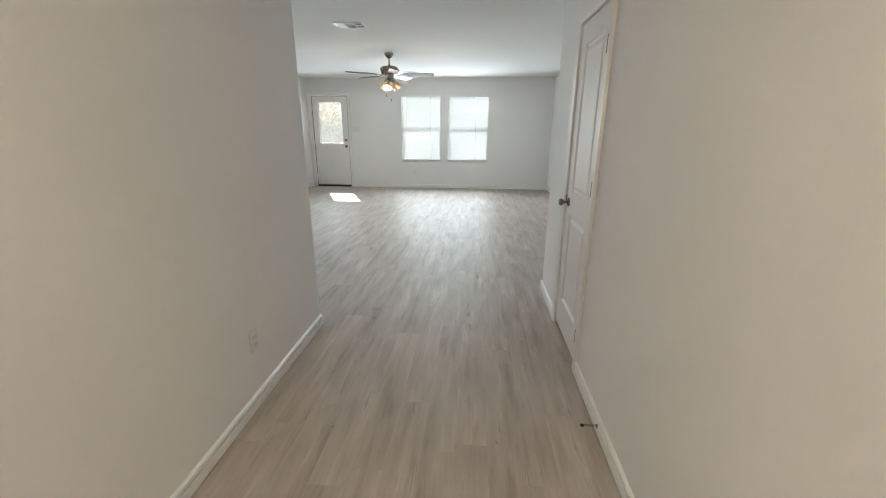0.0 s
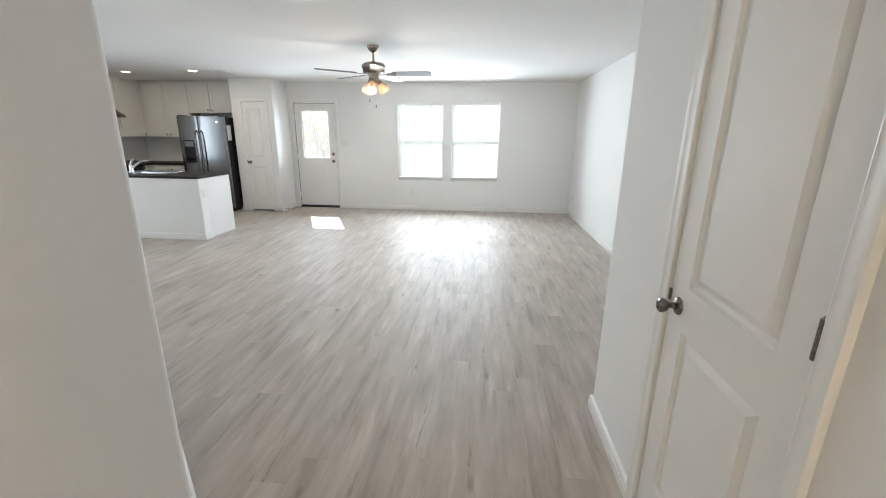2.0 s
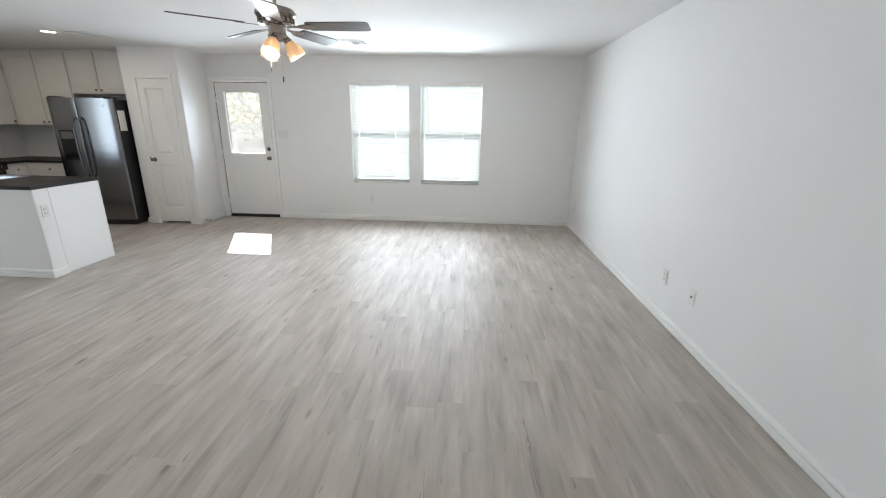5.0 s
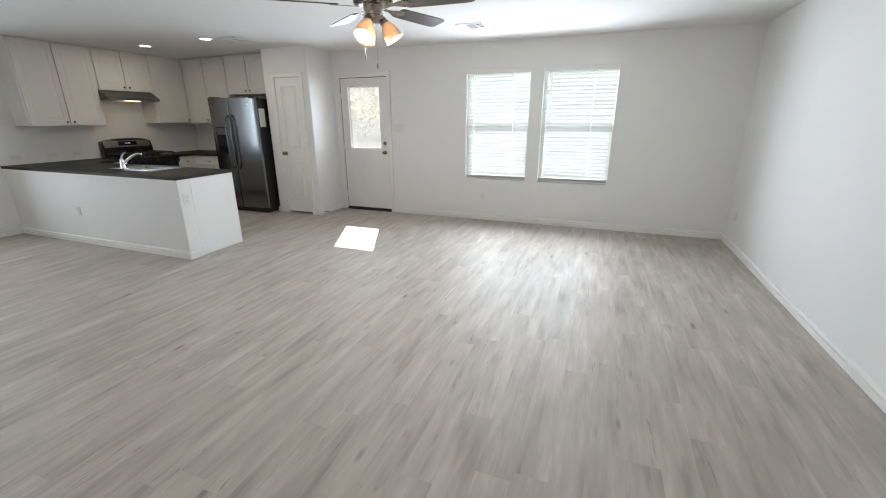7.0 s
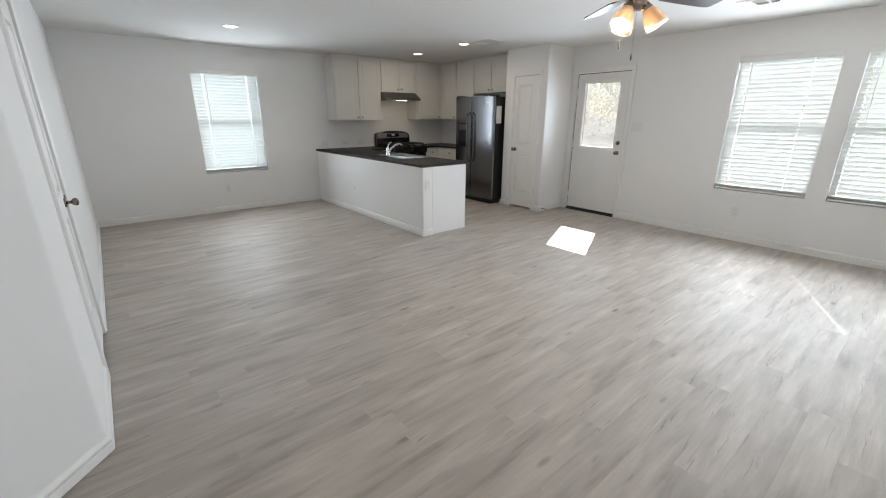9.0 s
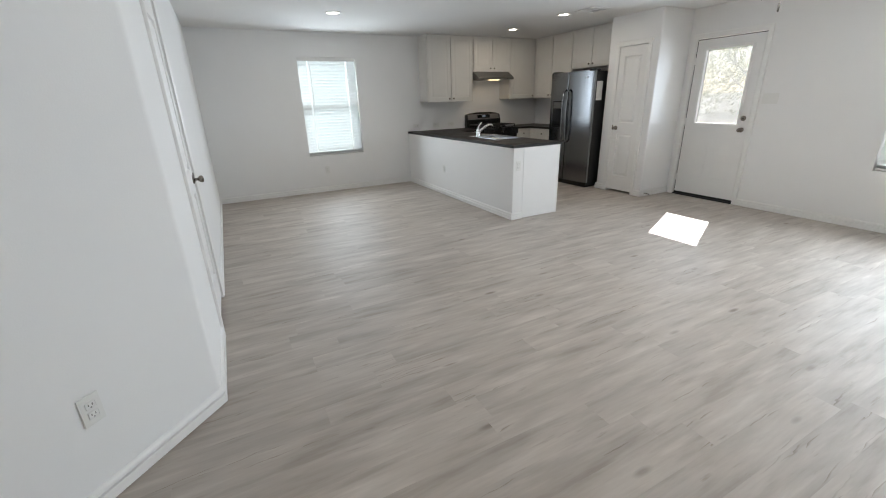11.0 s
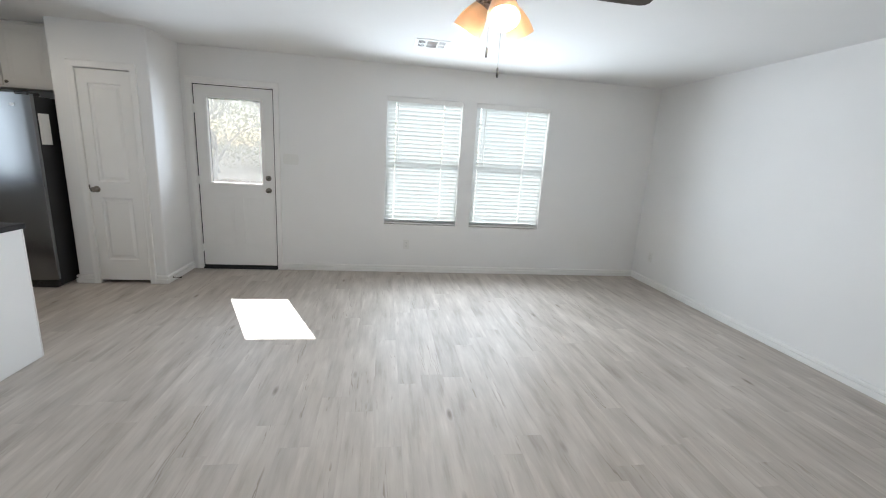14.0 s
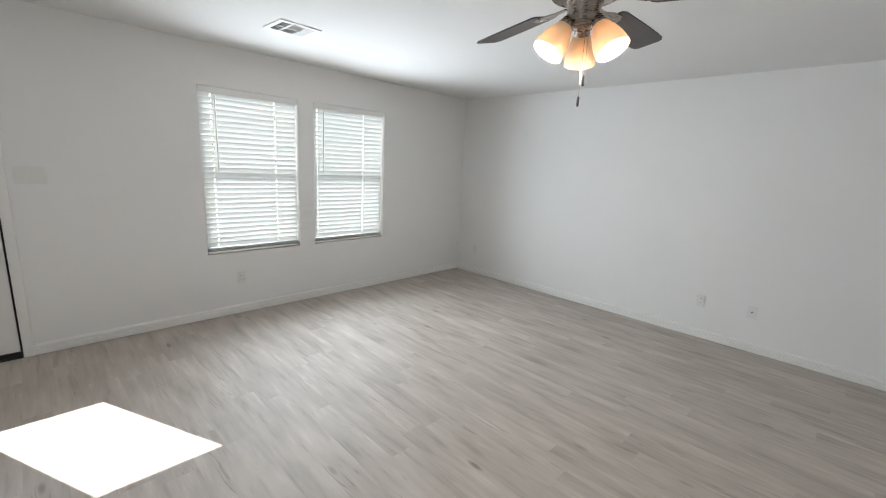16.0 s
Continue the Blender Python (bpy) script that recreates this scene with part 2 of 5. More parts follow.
    vo.inputs["Scale"].default_value = 1.0
    knots = m.ramp(vo.outputs["Distance"], [(0.04, (0.52, 0.48, 0.45)), (0.13, (1, 1, 1))])
    pick = m.ramp(m.noise(1.1, 1, (1, 1, 1), 0.5, v), [(0.46, (0, 0, 0)), (0.58, (1, 1, 1))])
    col = m.mix(col, m.mix((1, 1, 1, 1), knots, pick), 1.0, "MULTIPLY")
    tone = m.nodes.new("ShaderNodeHueSaturation")
    m.links.new(m.math("ADD", m.math("MULTIPLY", info, 0.04), 0.98), tone.inputs["Value"])
    m.links.new(col, tone.inputs["Color"])
    m.to(tone.outputs[0], "Base Color")
    m.bsdf.inputs["Specular IOR Level"].default_value = 0.42
    m.to(m.ramp(streak, [(0.3, (0.56,) * 3), (0.7, (0.50,) * 3)]), "Roughness")
    b = m.nodes.new("ShaderNodeBump")
    b.inputs["Strength"].default_value, b.inputs["Distance"].default_value = 0.22, 0.0008
    m.links.new(fine, b.inputs["Height"])
    m.to(b.outputs[0], "Normal")
    return m.mat


PLANK = floor_material()

# ---- mesh helpers ----


def box(bm, x0, x1, y0, y1, z0, z1, bevel=0.0):
    """A box, its edges cut off by bevel."""
    made = bmesh.ops.create_cube(bm, size=1.0, matrix=Matrix.Translation(((x0 + x1) / 2, (y0 + y1) / 2, (z0 + z1) / 2)) @ Matrix.Diagonal((x1 - x0, y1 - y0, z1 - z0, 1)))["verts"]
    if bevel:
        edges = list({e for v in made for e in v.link_edges})
        bmesh.ops.bevel(bm, geom=edges, offset=bevel, segments=2, affect="EDGES", profile=0.5)
    return bm


def boxed(*dims, bevel=0.0):
    return box(bmesh.new(), *dims, bevel=bevel)


def lathe(bm, profile, steps=24, m=Matrix()):
    """Turns (radius, height) pairs round the z axis."""
    rings = []
    for r, z in profile:
        rings.append([bm.verts.new(m @ Vector((r * math.cos(a), r * math.sin(a), z))) for a in (2 * math.pi * i / steps for i in range(steps))] if r > 1e-6 else [bm.verts.new(m @ Vector((0, 0, z)))])
    for a, b in zip(rings, rings[1:]):
        for i in range(steps):
            j = (i + 1) % steps
            if len(a) == 1 and len(b) > 1:
                bm.faces.new((a[0], b[i], b[j]))
            elif len(b) == 1 and len(a) > 1:
                bm.faces.new((a[i], a[j], b[0]))
            elif len(a) > 1:
                bm.faces.new((a[i], a[j], b[j], b[i]))
    return bm


def tube(bm, points, radii, steps=10):
    """A round tube along points, with a radius at each."""
    pts = [Vector(p) for p in points]
    rings = []
    up = Vector((0.13, 0.21, 0.97))
    for i, p in enumerate(pts):
        way = (pts[min(i + 1, len(pts) - 1)] - pts[max(i - 1, 0)]).normalized()
        side = way.cross(up)
        if side.length < 0.05:
            side = way.cross(Vector((1, 0, 0)))
        side.normalize()
        other = side.cross(way)
        r = radii[i] if isinstance(radii, (list, tuple)) else radii
        rings.append([bm.verts.new(p + r * (math.cos(a) * side + math.sin(a) * other)) for a in (2 * math.pi * k / steps for k in range(steps))])
    for a, b in zip(rings, rings[1:]):
        for i in range(steps):
            j = (i + 1) % steps
            bm.faces.new((a[i], a[j], b[j], b[i]))
    bm.faces.new(rings[0][::-1])
    bm.faces.new(rings[-1])
    return bm


def prism(bm, outline, z0, z1):
    """An upright prism over a plan outline."""
    lo = [bm.verts.new((x, y, z0)) for x, y in outline]
    hi = [bm.verts.new((x, y, z1)) for x, y in outline]
    n = len(outline)
    for i in range(n):
        j = (i + 1) % n
        bm.faces.new((lo[i], lo[j], hi[j], hi[i]))
    bm.faces.new(lo[::-1])
    bm.faces.new(hi)
    return bm


def rounded(points, r, which):
    """A plan outline whose corners named in which are rounded by r."""
    out, n = [], len(points)
    for i, p in enumerate(points):
        if i not in which:
            out.append(p)
            continue
        p, a, b = Vector(p), Vector(points[i - 1]), Vector(points[(i + 1) % n])
        a, b = p + (a - p).normalized() * r, p + (b - p).normalized() * r
        for k in range(5):
            t = k / 4
            out.append(tuple((1 - t) ** 2 * a + 2 * t * (1 - t) * p + t * t * b))
    return out


def smooth_by(bm, angle=40):
    bmesh.ops.recalc_face_normals(bm, faces=bm.faces)
    for f in bm.faces:
        f.smooth = True
    for e in bm.edges:
        if len(e.link_faces) != 2:
            e.smooth = False
            continue
        bend = e.calc_face_angle(4)
        small, large = sorted(f.calc_area() for f in e.link_faces)
        # a wide flat face keeps its own normal beside a narrow eased edge
        e.smooth = bend < radians(angle) and not (bend > radians(8) and large > 12 * small)


def link_mesh(name, bm, material, crease=40):
    smooth_by(bm, crease)
    data = bpy.data.meshes.new(name)
    bm.to_mesh(data)
    bm.free()
    data.materials.append(material)
    return new(name, data)


def part(name, bm, material, parent, label="", crease=40):
    """One mesh under a thing or a part, in its thing's own coordinates."""
    ob = link_mesh(name, bm, material, crease)
    ob.parent = parent
    return tagged(ob, label)


def thing(name, m, label, category, group="", kind=""):
    ob = new(name)
    ob.empty_display_size = 0.1
    ob.matrix_world = m
    return tagged(ob, label, category, group, kind)


def structure(name, bm, material, label, category):
    return tagged(link_mesh(name, bm, material), label, category, "", "structure")


# ---- plan ----
WEST, EAST, NORTH, SOUTH, SOUTH_E = -6.87, 1.868, 9.755, 3.70, 3.65
HALL_W, HALL_E, HALL_END = -0.95, 0.82, -1.35
DIAG = 1.845                       # x + y along the cut corner
CEILING = 2.438
PANTRY_S, PANTRY_E, PANTRY_W = 9.155, -3.715, -4.53
ISLAND_S, ISLAND_E = 6.89, -3.74
T = 0.12
CORNER_A, CORNER_B = (HALL_W, DIAG - HALL_W), (DIAG - SOUTH, SOUTH)
OPEN_W = {"window_1": (-1.525, -0.635), "window_2": (-0.465, 0.445)}
SILL, HEAD = 0.60, 2.09
BACK_DOOR = (-3.625, -2.755)       # rough opening of the back door
Z0 = -0.05


def wall_x(name, y0, y1, x0, x1, openings, label):
    """A wall along x with openings (x0, x1, z0, z1)."""
    bm = bmesh.new()
    at = x0
    for a, b, lo, hi in sorted(openings):
        box(bm, at, a, y0, y1, Z0, CEILING)
        if lo > 0:
            box(bm, a, b, y0, y1, Z0, lo)
        box(bm, a, b, y0, y1, hi, CEILING)
        at = b
    box(bm, at, x1, y0, y1, Z0, CEILING)
    return structure(name, bm, WALL, label, "wall")


wall_x("wall_north", NORTH, NORTH + T, WEST - T, EAST + T,
       [(*BACK_DOOR, 0, 2.085), (*OPEN_W["window_1"], SILL, HEAD), (*OPEN_W["window_2"], SILL, HEAD)],
       "white textured drywall with a glazed door and two windows")
bm = bmesh.new()
# the stretch south of the dining corner is unseen; it blocks daylight
box(bm, WEST - T, WEST, HALL_END - T, 5.12, Z0, CEILING)
box(bm, WEST - T, WEST, 5.12, 6.03, Z0, SILL)
box(bm, WEST - T, WEST, 5.12, 6.03, HEAD, CEILING)
box(bm, WEST - T, WEST, 6.03, NORTH, Z0, CEILING)
structure("wall_west", bm, WALL, "white textured drywall with one window beside the kitchen", "wall")
# behind the closet it runs on unseen, to block daylight
structure("wall_east", boxed(EAST, EAST + T, HALL_END - T, NORTH, Z0, CEILING), WALL, "plain white textured drywall", "wall")
# south wall of the dining corner, the cut corner and the hall's long side
SD = (-3.225, -2.585)              # opening of the door in the south wall
bm = bmesh.new()
prism(bm, [(WEST, SOUTH), (WEST, SOUTH - T), (SD[0], SOUTH - T), (SD[0], SOUTH)], Z0, CEILING)
box(bm, SD[0], SD[1], SOUTH - T, SOUTH, 2.07, CEILING)
k = T * math.tan(radians(22.5))
prism(bm, rounded([(SD[1], SOUTH), (SD[1], SOUTH - T), (CORNER_B[0] - k, SOUTH - T), (HALL_W - T, CORNER_A[1] - k), (HALL_W - T, HALL_END), (HALL_W, HALL_END), CORNER_A, CORNER_B], 0.02, (6, 7)), Z0, CEILING)
structure("wall_south", bm, WALL, "white textured drywall with a cut corner into the hall", "wall")
# the hall's other side with the closet door, and its return
CD = (2.355, 2.995)
bm = bmesh.new()
prism(bm, [(HALL_E, HALL_END), (HALL_E + T, HALL_END), (HALL_E + T, CD[0]), (HALL_E, CD[0])], Z0, CEILING)
box(bm, HALL_E, HALL_E + T, CD[0], CD[1], 2.07, CEILING)
prism(bm, rounded([(HALL_E, CD[1]), (HALL_E + T, CD[1]), (HALL_E + T, SOUTH_E - T), (EAST, SOUTH_E - T), (EAST, SOUTH_E), (HALL_E, SOUTH_E)], 0.02, (5,)), Z0, CEILING)
structure("wall_hall", bm, WALL, "white textured drywall beside the closet door", "wall")
# unseen wall across the house, so the rooms behind closed doors stay dark
structure("wall_entry", boxed(WEST, EAST, HALL_END - T, HALL_END, Z0, CEILING), WALL, "unseen drywall that ends the hall and shuts daylight out of the back rooms", "wall")
# pantry
PD = (-4.345, -3.865)
bm = bmesh.new()
prism(bm, rounded([(PD[1], PANTRY_S), (PANTRY_E, PANTRY_S), (PANTRY_E, NORTH), (PANTRY_E - T, NORTH), (PANTRY_E - T, PANTRY_S + T), (PD[1], PANTRY_S + T)], 0.02, (1,)), Z0, CEILING)
box(bm, PD[0], PD[1], PANTRY_S, PANTRY_S + T, 2.065, CEILING)
prism(bm, rounded([(PANTRY_W, NORTH), (PANTRY_W, PANTRY_S), (PD[0], PANTRY_S), (PD[0], PANTRY_S + T), (PANTRY_W + T, PANTRY_S + T), (PANTRY_W + T, NORTH)], 0.02, (1,)), Z0, CEILING)
structure("wall_pantry", bm, WALL, "white drywall box of the pantry with a narrow door", "wall")
# half wall behind the peninsula
bm = prism(bmesh.new(), rounded([(WEST, ISLAND_S), (ISLAND_E, ISLAND_S), (ISLAND_E, ISLAND_S + 0.15), (WEST, ISLAND_S + 0.15)], 0.012, (1,)), Z0, 0.862)
structure("wall_peninsula", bm, WALL, "white drywall half wall under the dark counter", "wall")
# outer skin, ceiling
structure("ceiling", boxed(WEST - 0.3, EAST + 0.3, HALL_END - 0.3, NORTH + 0.3, CEILING, CEILING + 0.15), CEIL, "white textured ceiling", "ceiling")

# ---- trim ----
BASE_PROFILE = [(0.0, 0.0), (0.009, 0.0), (0.009, 0.004), (0.016, 0.005), (0.016, 0.047), (0.0145, 0.0495), (0.003, 0.051), (0.003, 0.060), (0.014, 0.0615), (0.014, 0.074), (0.006, 0.085), (0.0, 0.087)]


def baseboard(points):
    """A board along a plan line, with the room on its left."""
    pts = [Vector((*p, 0)) for p in points]
    ways = [(b - a).normalized() for a, b in zip(pts, pts[1:])]
    lefts = [Vector((-w.y, w.x, 0)) for w in ways]
    bm = bmesh.new()
    rows = []
    for i, p in enumerate(pts):
        if i == 0 or i == len(pts) - 1:
            off = lefts[0] if i == 0 else lefts[-1]
        else:
            s = lefts[i - 1] + lefts[i]
            off = s / max(s.dot(lefts[i]), 0.2)
        rows.append([bm.verts.new(p + off * d + Vector((0, 0, z))) for d, z in BASE_PROFILE])
    for a, b in zip(rows, rows[1:]):
        for i in range(len(BASE_PROFILE) - 1):
            bm.faces.new((a[i], b[i], b[i + 1], a[i + 1]))
    bm.faces.new(rows[0])
    bm.faces.new(rows[-1][::-1])
    structure("baseboard", bm, TRIM, "white painted wooden baseboard with a stepped top", "baseboard")


CAS = 0.058
baseboard([(HALL_E, HALL_END), (HALL_E, CD[0] - CAS + 0.02)])
baseboard([(HALL_E, CD[1] + CAS - 0.02), (HALL_E, SOUTH_E), (EAST, SOUTH_E), (EAST, NORTH), (BACK_DOOR[1] + CAS - 0.02, NORTH)])
baseboard([(PANTRY_E, NORTH - 0.001), (PANTRY_E, PANTRY_S), (PD[1] + CAS - 0.02, PANTRY_S)])
baseboard([(PD[0] - CAS + 0.02, PANTRY_S), (PANTRY_W, PANTRY_S), (PANTRY_W, NORTH)])
baseboard([(ISLAND_E, ISLAND_S + 0.15), (ISLAND_E, ISLAND_S), (WEST, ISLAND_S), (WEST, SOUTH), (SD[0] - CAS + 0.02, SOUTH)])
baseboard([(SD[1] + CAS - 0.02, SOUTH), CORNER_B, CORNER_A, (HALL_W, HALL_END), (HALL_E, HALL_END)])

# ---- doors ----
CASING_PROFILE = [(0.0, 0.0), (0.0, 0.009), (0.006, 0.012), (0.012, 0.010), (0.034, 0.014), (0.046, 0.018), (0.055, 0.017), (0.058, 0.012), (0.058, 0.0)]


def casing(w, h):
    """Mitred moulding round an opening w wide and h high, in front of y = 0."""
    bm = bmesh.new()
    rows = [[bm.verts.new(p) for p in ((-w / 2 - d, -t, 0), (-w / 2 - d, -t, h + d), (w / 2 + d, -t, h + d), (w / 2 + d, -t, 0))] for d, t in CASING_PROFILE]
    for a, b in zip(rows, rows[1:]):
        for i in range(3):
            bm.faces.new((a[i], b[i], b[i + 1], a[i + 1]))
    return bm


def jamb(w, h, depth, t=0.017):
    bm = bmesh.new()
    box(bm, -w / 2 - t, -w / 2, 0.001, depth, 0, h)
    box(bm, w / 2, w / 2 + t, 0.001, depth, 0, h)
    box(bm, -w / 2 - t, w / 2 + t, 0.001, depth, h, h + t)
    return bm


def panelled(w, z0, z1, panels, depth=0.035, y=0.0, relief=1.0):
    """A slab with moulded panels: each (x0, x1, z0, z1) dips and rises again."""
    xs = sorted({-w / 2, w / 2, *(p[0] for p in panels), *(p[1] for p in panels)})
    zs = sorted({z0, z1, *(p[2] for p in panels), *(p[3] for p in panels)})
    bm = bmesh.new()
    grid = {(x, z): bm.verts.new((x, y, z)) for x in xs for z in zs}
    for xa, xb in zip(xs, xs[1:]):
        for za, zb in zip(zs, zs[1:]):
            if not any(p[0] <= xa and xb <= p[1] and p[2] <= za and zb <= p[3] for p in panels):
                bm.faces.new((grid[xa, za], grid[xb, za], grid[xb, zb], grid[xa, zb]))
    for p in panels:
        inner = [x for x in xs if p[0] <= x <= p[1]], [z for z in zs if p[2] <= z <= p[3]]
        ring = [grid[x, p[2]] for x in inner[0]] + [grid[p[1], z] for z in inner[1][1:]] + [grid[x, p[3]] for x in inner[0][-2::-1]] + [grid[p[0], z] for z in inner[1][-2:0:-1]]
        prev = ring
        for inset, dip in ((0.006, 0.008), (0.014, 0.010), (0.022, 0.010), (0.046, 0.002)):
            cx = [(v.co.x - (p[0] + p[1]) / 2) / ((p[1] - p[0]) / 2) for v in ring]
            cz = [(v.co.z - (p[2] + p[3]) / 2) / ((p[3] - p[2]) / 2) for v in ring]
            hx, hz = (p[1] - p[0]) / 2 - inset, (p[3] - p[2]) / 2 - inset
            cur = [bm.verts.new(((p[0] + p[1]) / 2 + a * hx, y + dip * relief, (p[2] + p[3]) / 2 + b * hz)) for a, b in zip(cx, cz)]
            for i in range(len(ring)):
                j = (i + 1) % len(ring)
                bm.faces.new((prev[i], prev[j], cur[j], cur[i]))
            prev = cur
        bm.faces.new(prev)
    back = [bm.verts.new((x, y + depth, z)) for x, z in ((-w / 2, z0), (w / 2, z0), (w / 2, z1), (-w / 2, z1))]
    bm.faces.new(back[::-1])
    rim = [[grid[x, z0] for x in xs], [grid[w / 2, z] for z in zs], [grid[x, z1] for x in xs[::-1]], [grid[-w / 2, z] for z in zs[::-1]]]
    for i, side in enumerate(rim):
        bm.faces.new([*side[::-1], back[i], back[(i + 1) % 4]])
    return bm


def knob_on(parent, x, z, y=0.0):
    """A round knob with its rose, turned about an axis that points out of the door."""
    m = Matrix.Translation((x, y, z)) @ Matrix.Rotation(radians(90), 4, "X")
    k = part("knob", lathe(bmesh.new(), [(0.010, 0.004), (0.0095, 0.030), (0.0125, 0.033), (0.021, 0.042), (0.0245, 0.052), (0.0235, 0.060), (0.0180, 0.065), (0.010, 0.067), (0.009, 0.0645), (0, 0.0645)], 24, m), NICKEL, parent, "satin nickel round door knob")
    part("rose", lathe(bmesh.new(), [(0, 0.0), (0.0305, 0.0), (0.0305, 0.003), (0.027, 0.008), (0.018, 0.012), (0.011, 0.015)], 24, m), NICKEL, k)
    return k


def hinge_on(parent, x, z, y, material, label):
    bm = bmesh.new()
    tube(bm, [(x, y - 0.009, z - 0.043), (x, y - 0.009, z + 0.043)], 0.0082, 12)
    lathe(bm, [(0, 0), (0.0045, 0), (0.003, 0.007), (0, 0.008)], 8, Matrix.Translation((x, y - 0.009, z + 0.043)))
    box(bm, x - 0.012, x + 0.012, y - 0.004, y + 0.001, z - 0.042, z + 0.042)
    part("hinge", bm, material, parent, label)


def interior_door(name, m, w, h, hinge_side, label, hinge=TRIM, hinge_label="painted white hinge"):
    """A two-panel moulded door, closed, w by h, front at local -y."""
    d = thing(name, m, label, "door", "", "structure")
    part("casing", casing(w + 0.008, h + 0.014), TRIM, d)
    part("jamb", jamb(w + 0.006, h + 0.012, T - 0.002), TRIM, d)
    e = 0.105 if w > 0.55 else 0.085
    bm = panelled(w, 0.034, h + 0.006, [(-w / 2 + e, w / 2 - e, 0.245, 0.868), (-w / 2 + e, w / 2 - e, 1.02, h - 0.115)], 0.035, 0.004, 1.5)
    part("slab", bm, DOOR, d, "", 6)
    part("latch_plate", boxed(-hinge_side * w / 2 - 0.010, -hinge_side * w / 2 + 0.006, -0.0035, 0.003, 0.945, 0.985), NICKEL, d, "nickel latch plate")
    knob_on(d, -hinge_side * (w / 2 - 0.06), 0.945, 0.004)
    for z in (0.22, 1.113, h - 0.20):
        hinge_on(d, hinge_side * (w / 2 + 0.001), z, 0.004, hinge, hinge_label)
    return d


interior_door("door_1", pose(HALL_E, (CD[0] + CD[1]) / 2, 0, 0, 0, -90), 0.61, 2.035, 1, "closed white two-panel closet door with a nickel knob", NICKEL, "satin nickel butt hinge")
interior_door("door_2", pose((PD[0] + PD[1]) / 2, PANTRY_S, 0, 0, 0, 0), 0.45, 2.03, 1, "closed narrow white two-panel pantry door with a nickel knob")
interior_door("door_3", pose((SD[0] + SD[1]) / 2, SOUTH, 0, 0, 0, 180), 0.61, 2.035, -1, "closed white two-panel door in the dining corner")


def back_door():
    """The half-glazed door to the yard."""
    c, w, top = (BACK_DOOR[0] + BACK_DOOR[1]) / 2, 0.81, 2.05
    d = thing("door_4", pose(c, NORTH, 0), "closed white steel back door with a clear glass upper half", "door", "", "structure")
    ow = BACK_DOOR[1] - BACK_DOOR[0]
    part("casing", casing(ow - 0.032, 2.069), TRIM, d)
    bm = jamb(ow - 0.034, 2.067, T - 0.002)
    part("jamb", bm, TRIM, d)
    seal = bmesh.new()
    box(seal, -w / 2 - 0.012, -w / 2 - 0.001, 0.02, 0.05, 0.012, top + 0.008)
    box(seal, w / 2 + 0.001, w / 2 + 0.012, 0.02, 0.05, 0.012, top + 0.008)
    box(seal, -w / 2 - 0.012, w / 2 + 0.012, 0.02, 0.05, top + 0.001, top + 0.010)
    part("weather_seal", seal, RUBBER, d, "black rubber weather seal")
    gx, g0, g1 = 0.280, 1.010, 1.930
    slab = bmesh.new()
    y0, y1 = 0.012, 0.056
    box(slab, -w / 2, -gx, y0, y1, 0.03, top)
    box(slab, gx, w / 2, y0, y1, 0.03, top)
    box(slab, -gx, gx, y0, y1, 0.03, g0)
    box(slab, -gx, gx, y0, y1, g1, top)
    part("slab", slab, DOOR, d)
    for x in (-0.165, 0.165):
        em = panelled(0.25, 0.28, 0.86, [(-0.112, 0.112, 0.293, 0.847)], 0.0045, y0 - 0.0015, 0.42)
        bmesh.ops.translate(em, verts=em.verts, vec=(x, 0, 0))
        part("embossed_panel", em, DOOR, d, "", 6)
    bead = bmesh.new()
    for ya, yb in ((y0 - 0.010, 0.0475), (0.0525, y1 + 0.010)):
        box(bead, -gx - 0.022, -gx + 0.005, ya, yb, g0 - 0.022, g1 + 0.022, 0.002)
        box(bead, gx - 0.005, gx + 0.022, ya, yb, g0 - 0.022, g1 + 0.022, 0.002)
        box(bead, -gx + 0.005, gx - 0.005, ya, yb, g0 - 0.022, g0 + 0.005, 0.002)
        box(bead, -gx + 0.005, gx - 0.005, ya, yb, g1 - 0.005, g1 + 0.022, 0.002)
    part("glazing_bead", bead, TRIM, d)
    pane = part("pane", boxed(-gx, gx, 0.048, 0.052, g0, g1), VEILED, d, "clear glass pane, hazed for glare and tinted against the bright yard")
    pane.visible_shadow = False
    part("threshold", boxed(-ow / 2 + 0.02, ow / 2 - 0.02, -0.02, 0.14, 0.0, 0.018, bevel=0.004), RUBBER, d, "black threshold strip")
    part("door_sweep", boxed(-w / 2, w / 2, y0 - 0.006, y1, 0.018, 0.044), RUBBER, d, "black rubber sweep")
    knob_on(d, w / 2 - 0.065, 0.945, y0)
    m = Matrix.Translation((w / 2 - 0.065, y0, 1.085)) @ Matrix.Rotation(radians(90), 4, "X")
    bolt = part("deadbolt", lathe(bmesh.new(), [(0, 0), (0.031, 0), (0.031, 0.008), (0.025, 0.014), (0, 0.015)], 24, m), NICKEL, d, "satin nickel deadbolt")
    part("thumb_turn", boxed(w / 2 - 0.069, w / 2 - 0.061, y0 - 0.036, y0 - 0.012, 1.070, 1.100, bevel=0.002), NICKEL, bolt)
    for z in (0.25, 1.03, 1.80):
        hinge_on(d, -w / 2 - 0.004, z, y0, TRIM, "painted white hinge")


back_door()

# ---- windows and blinds ----


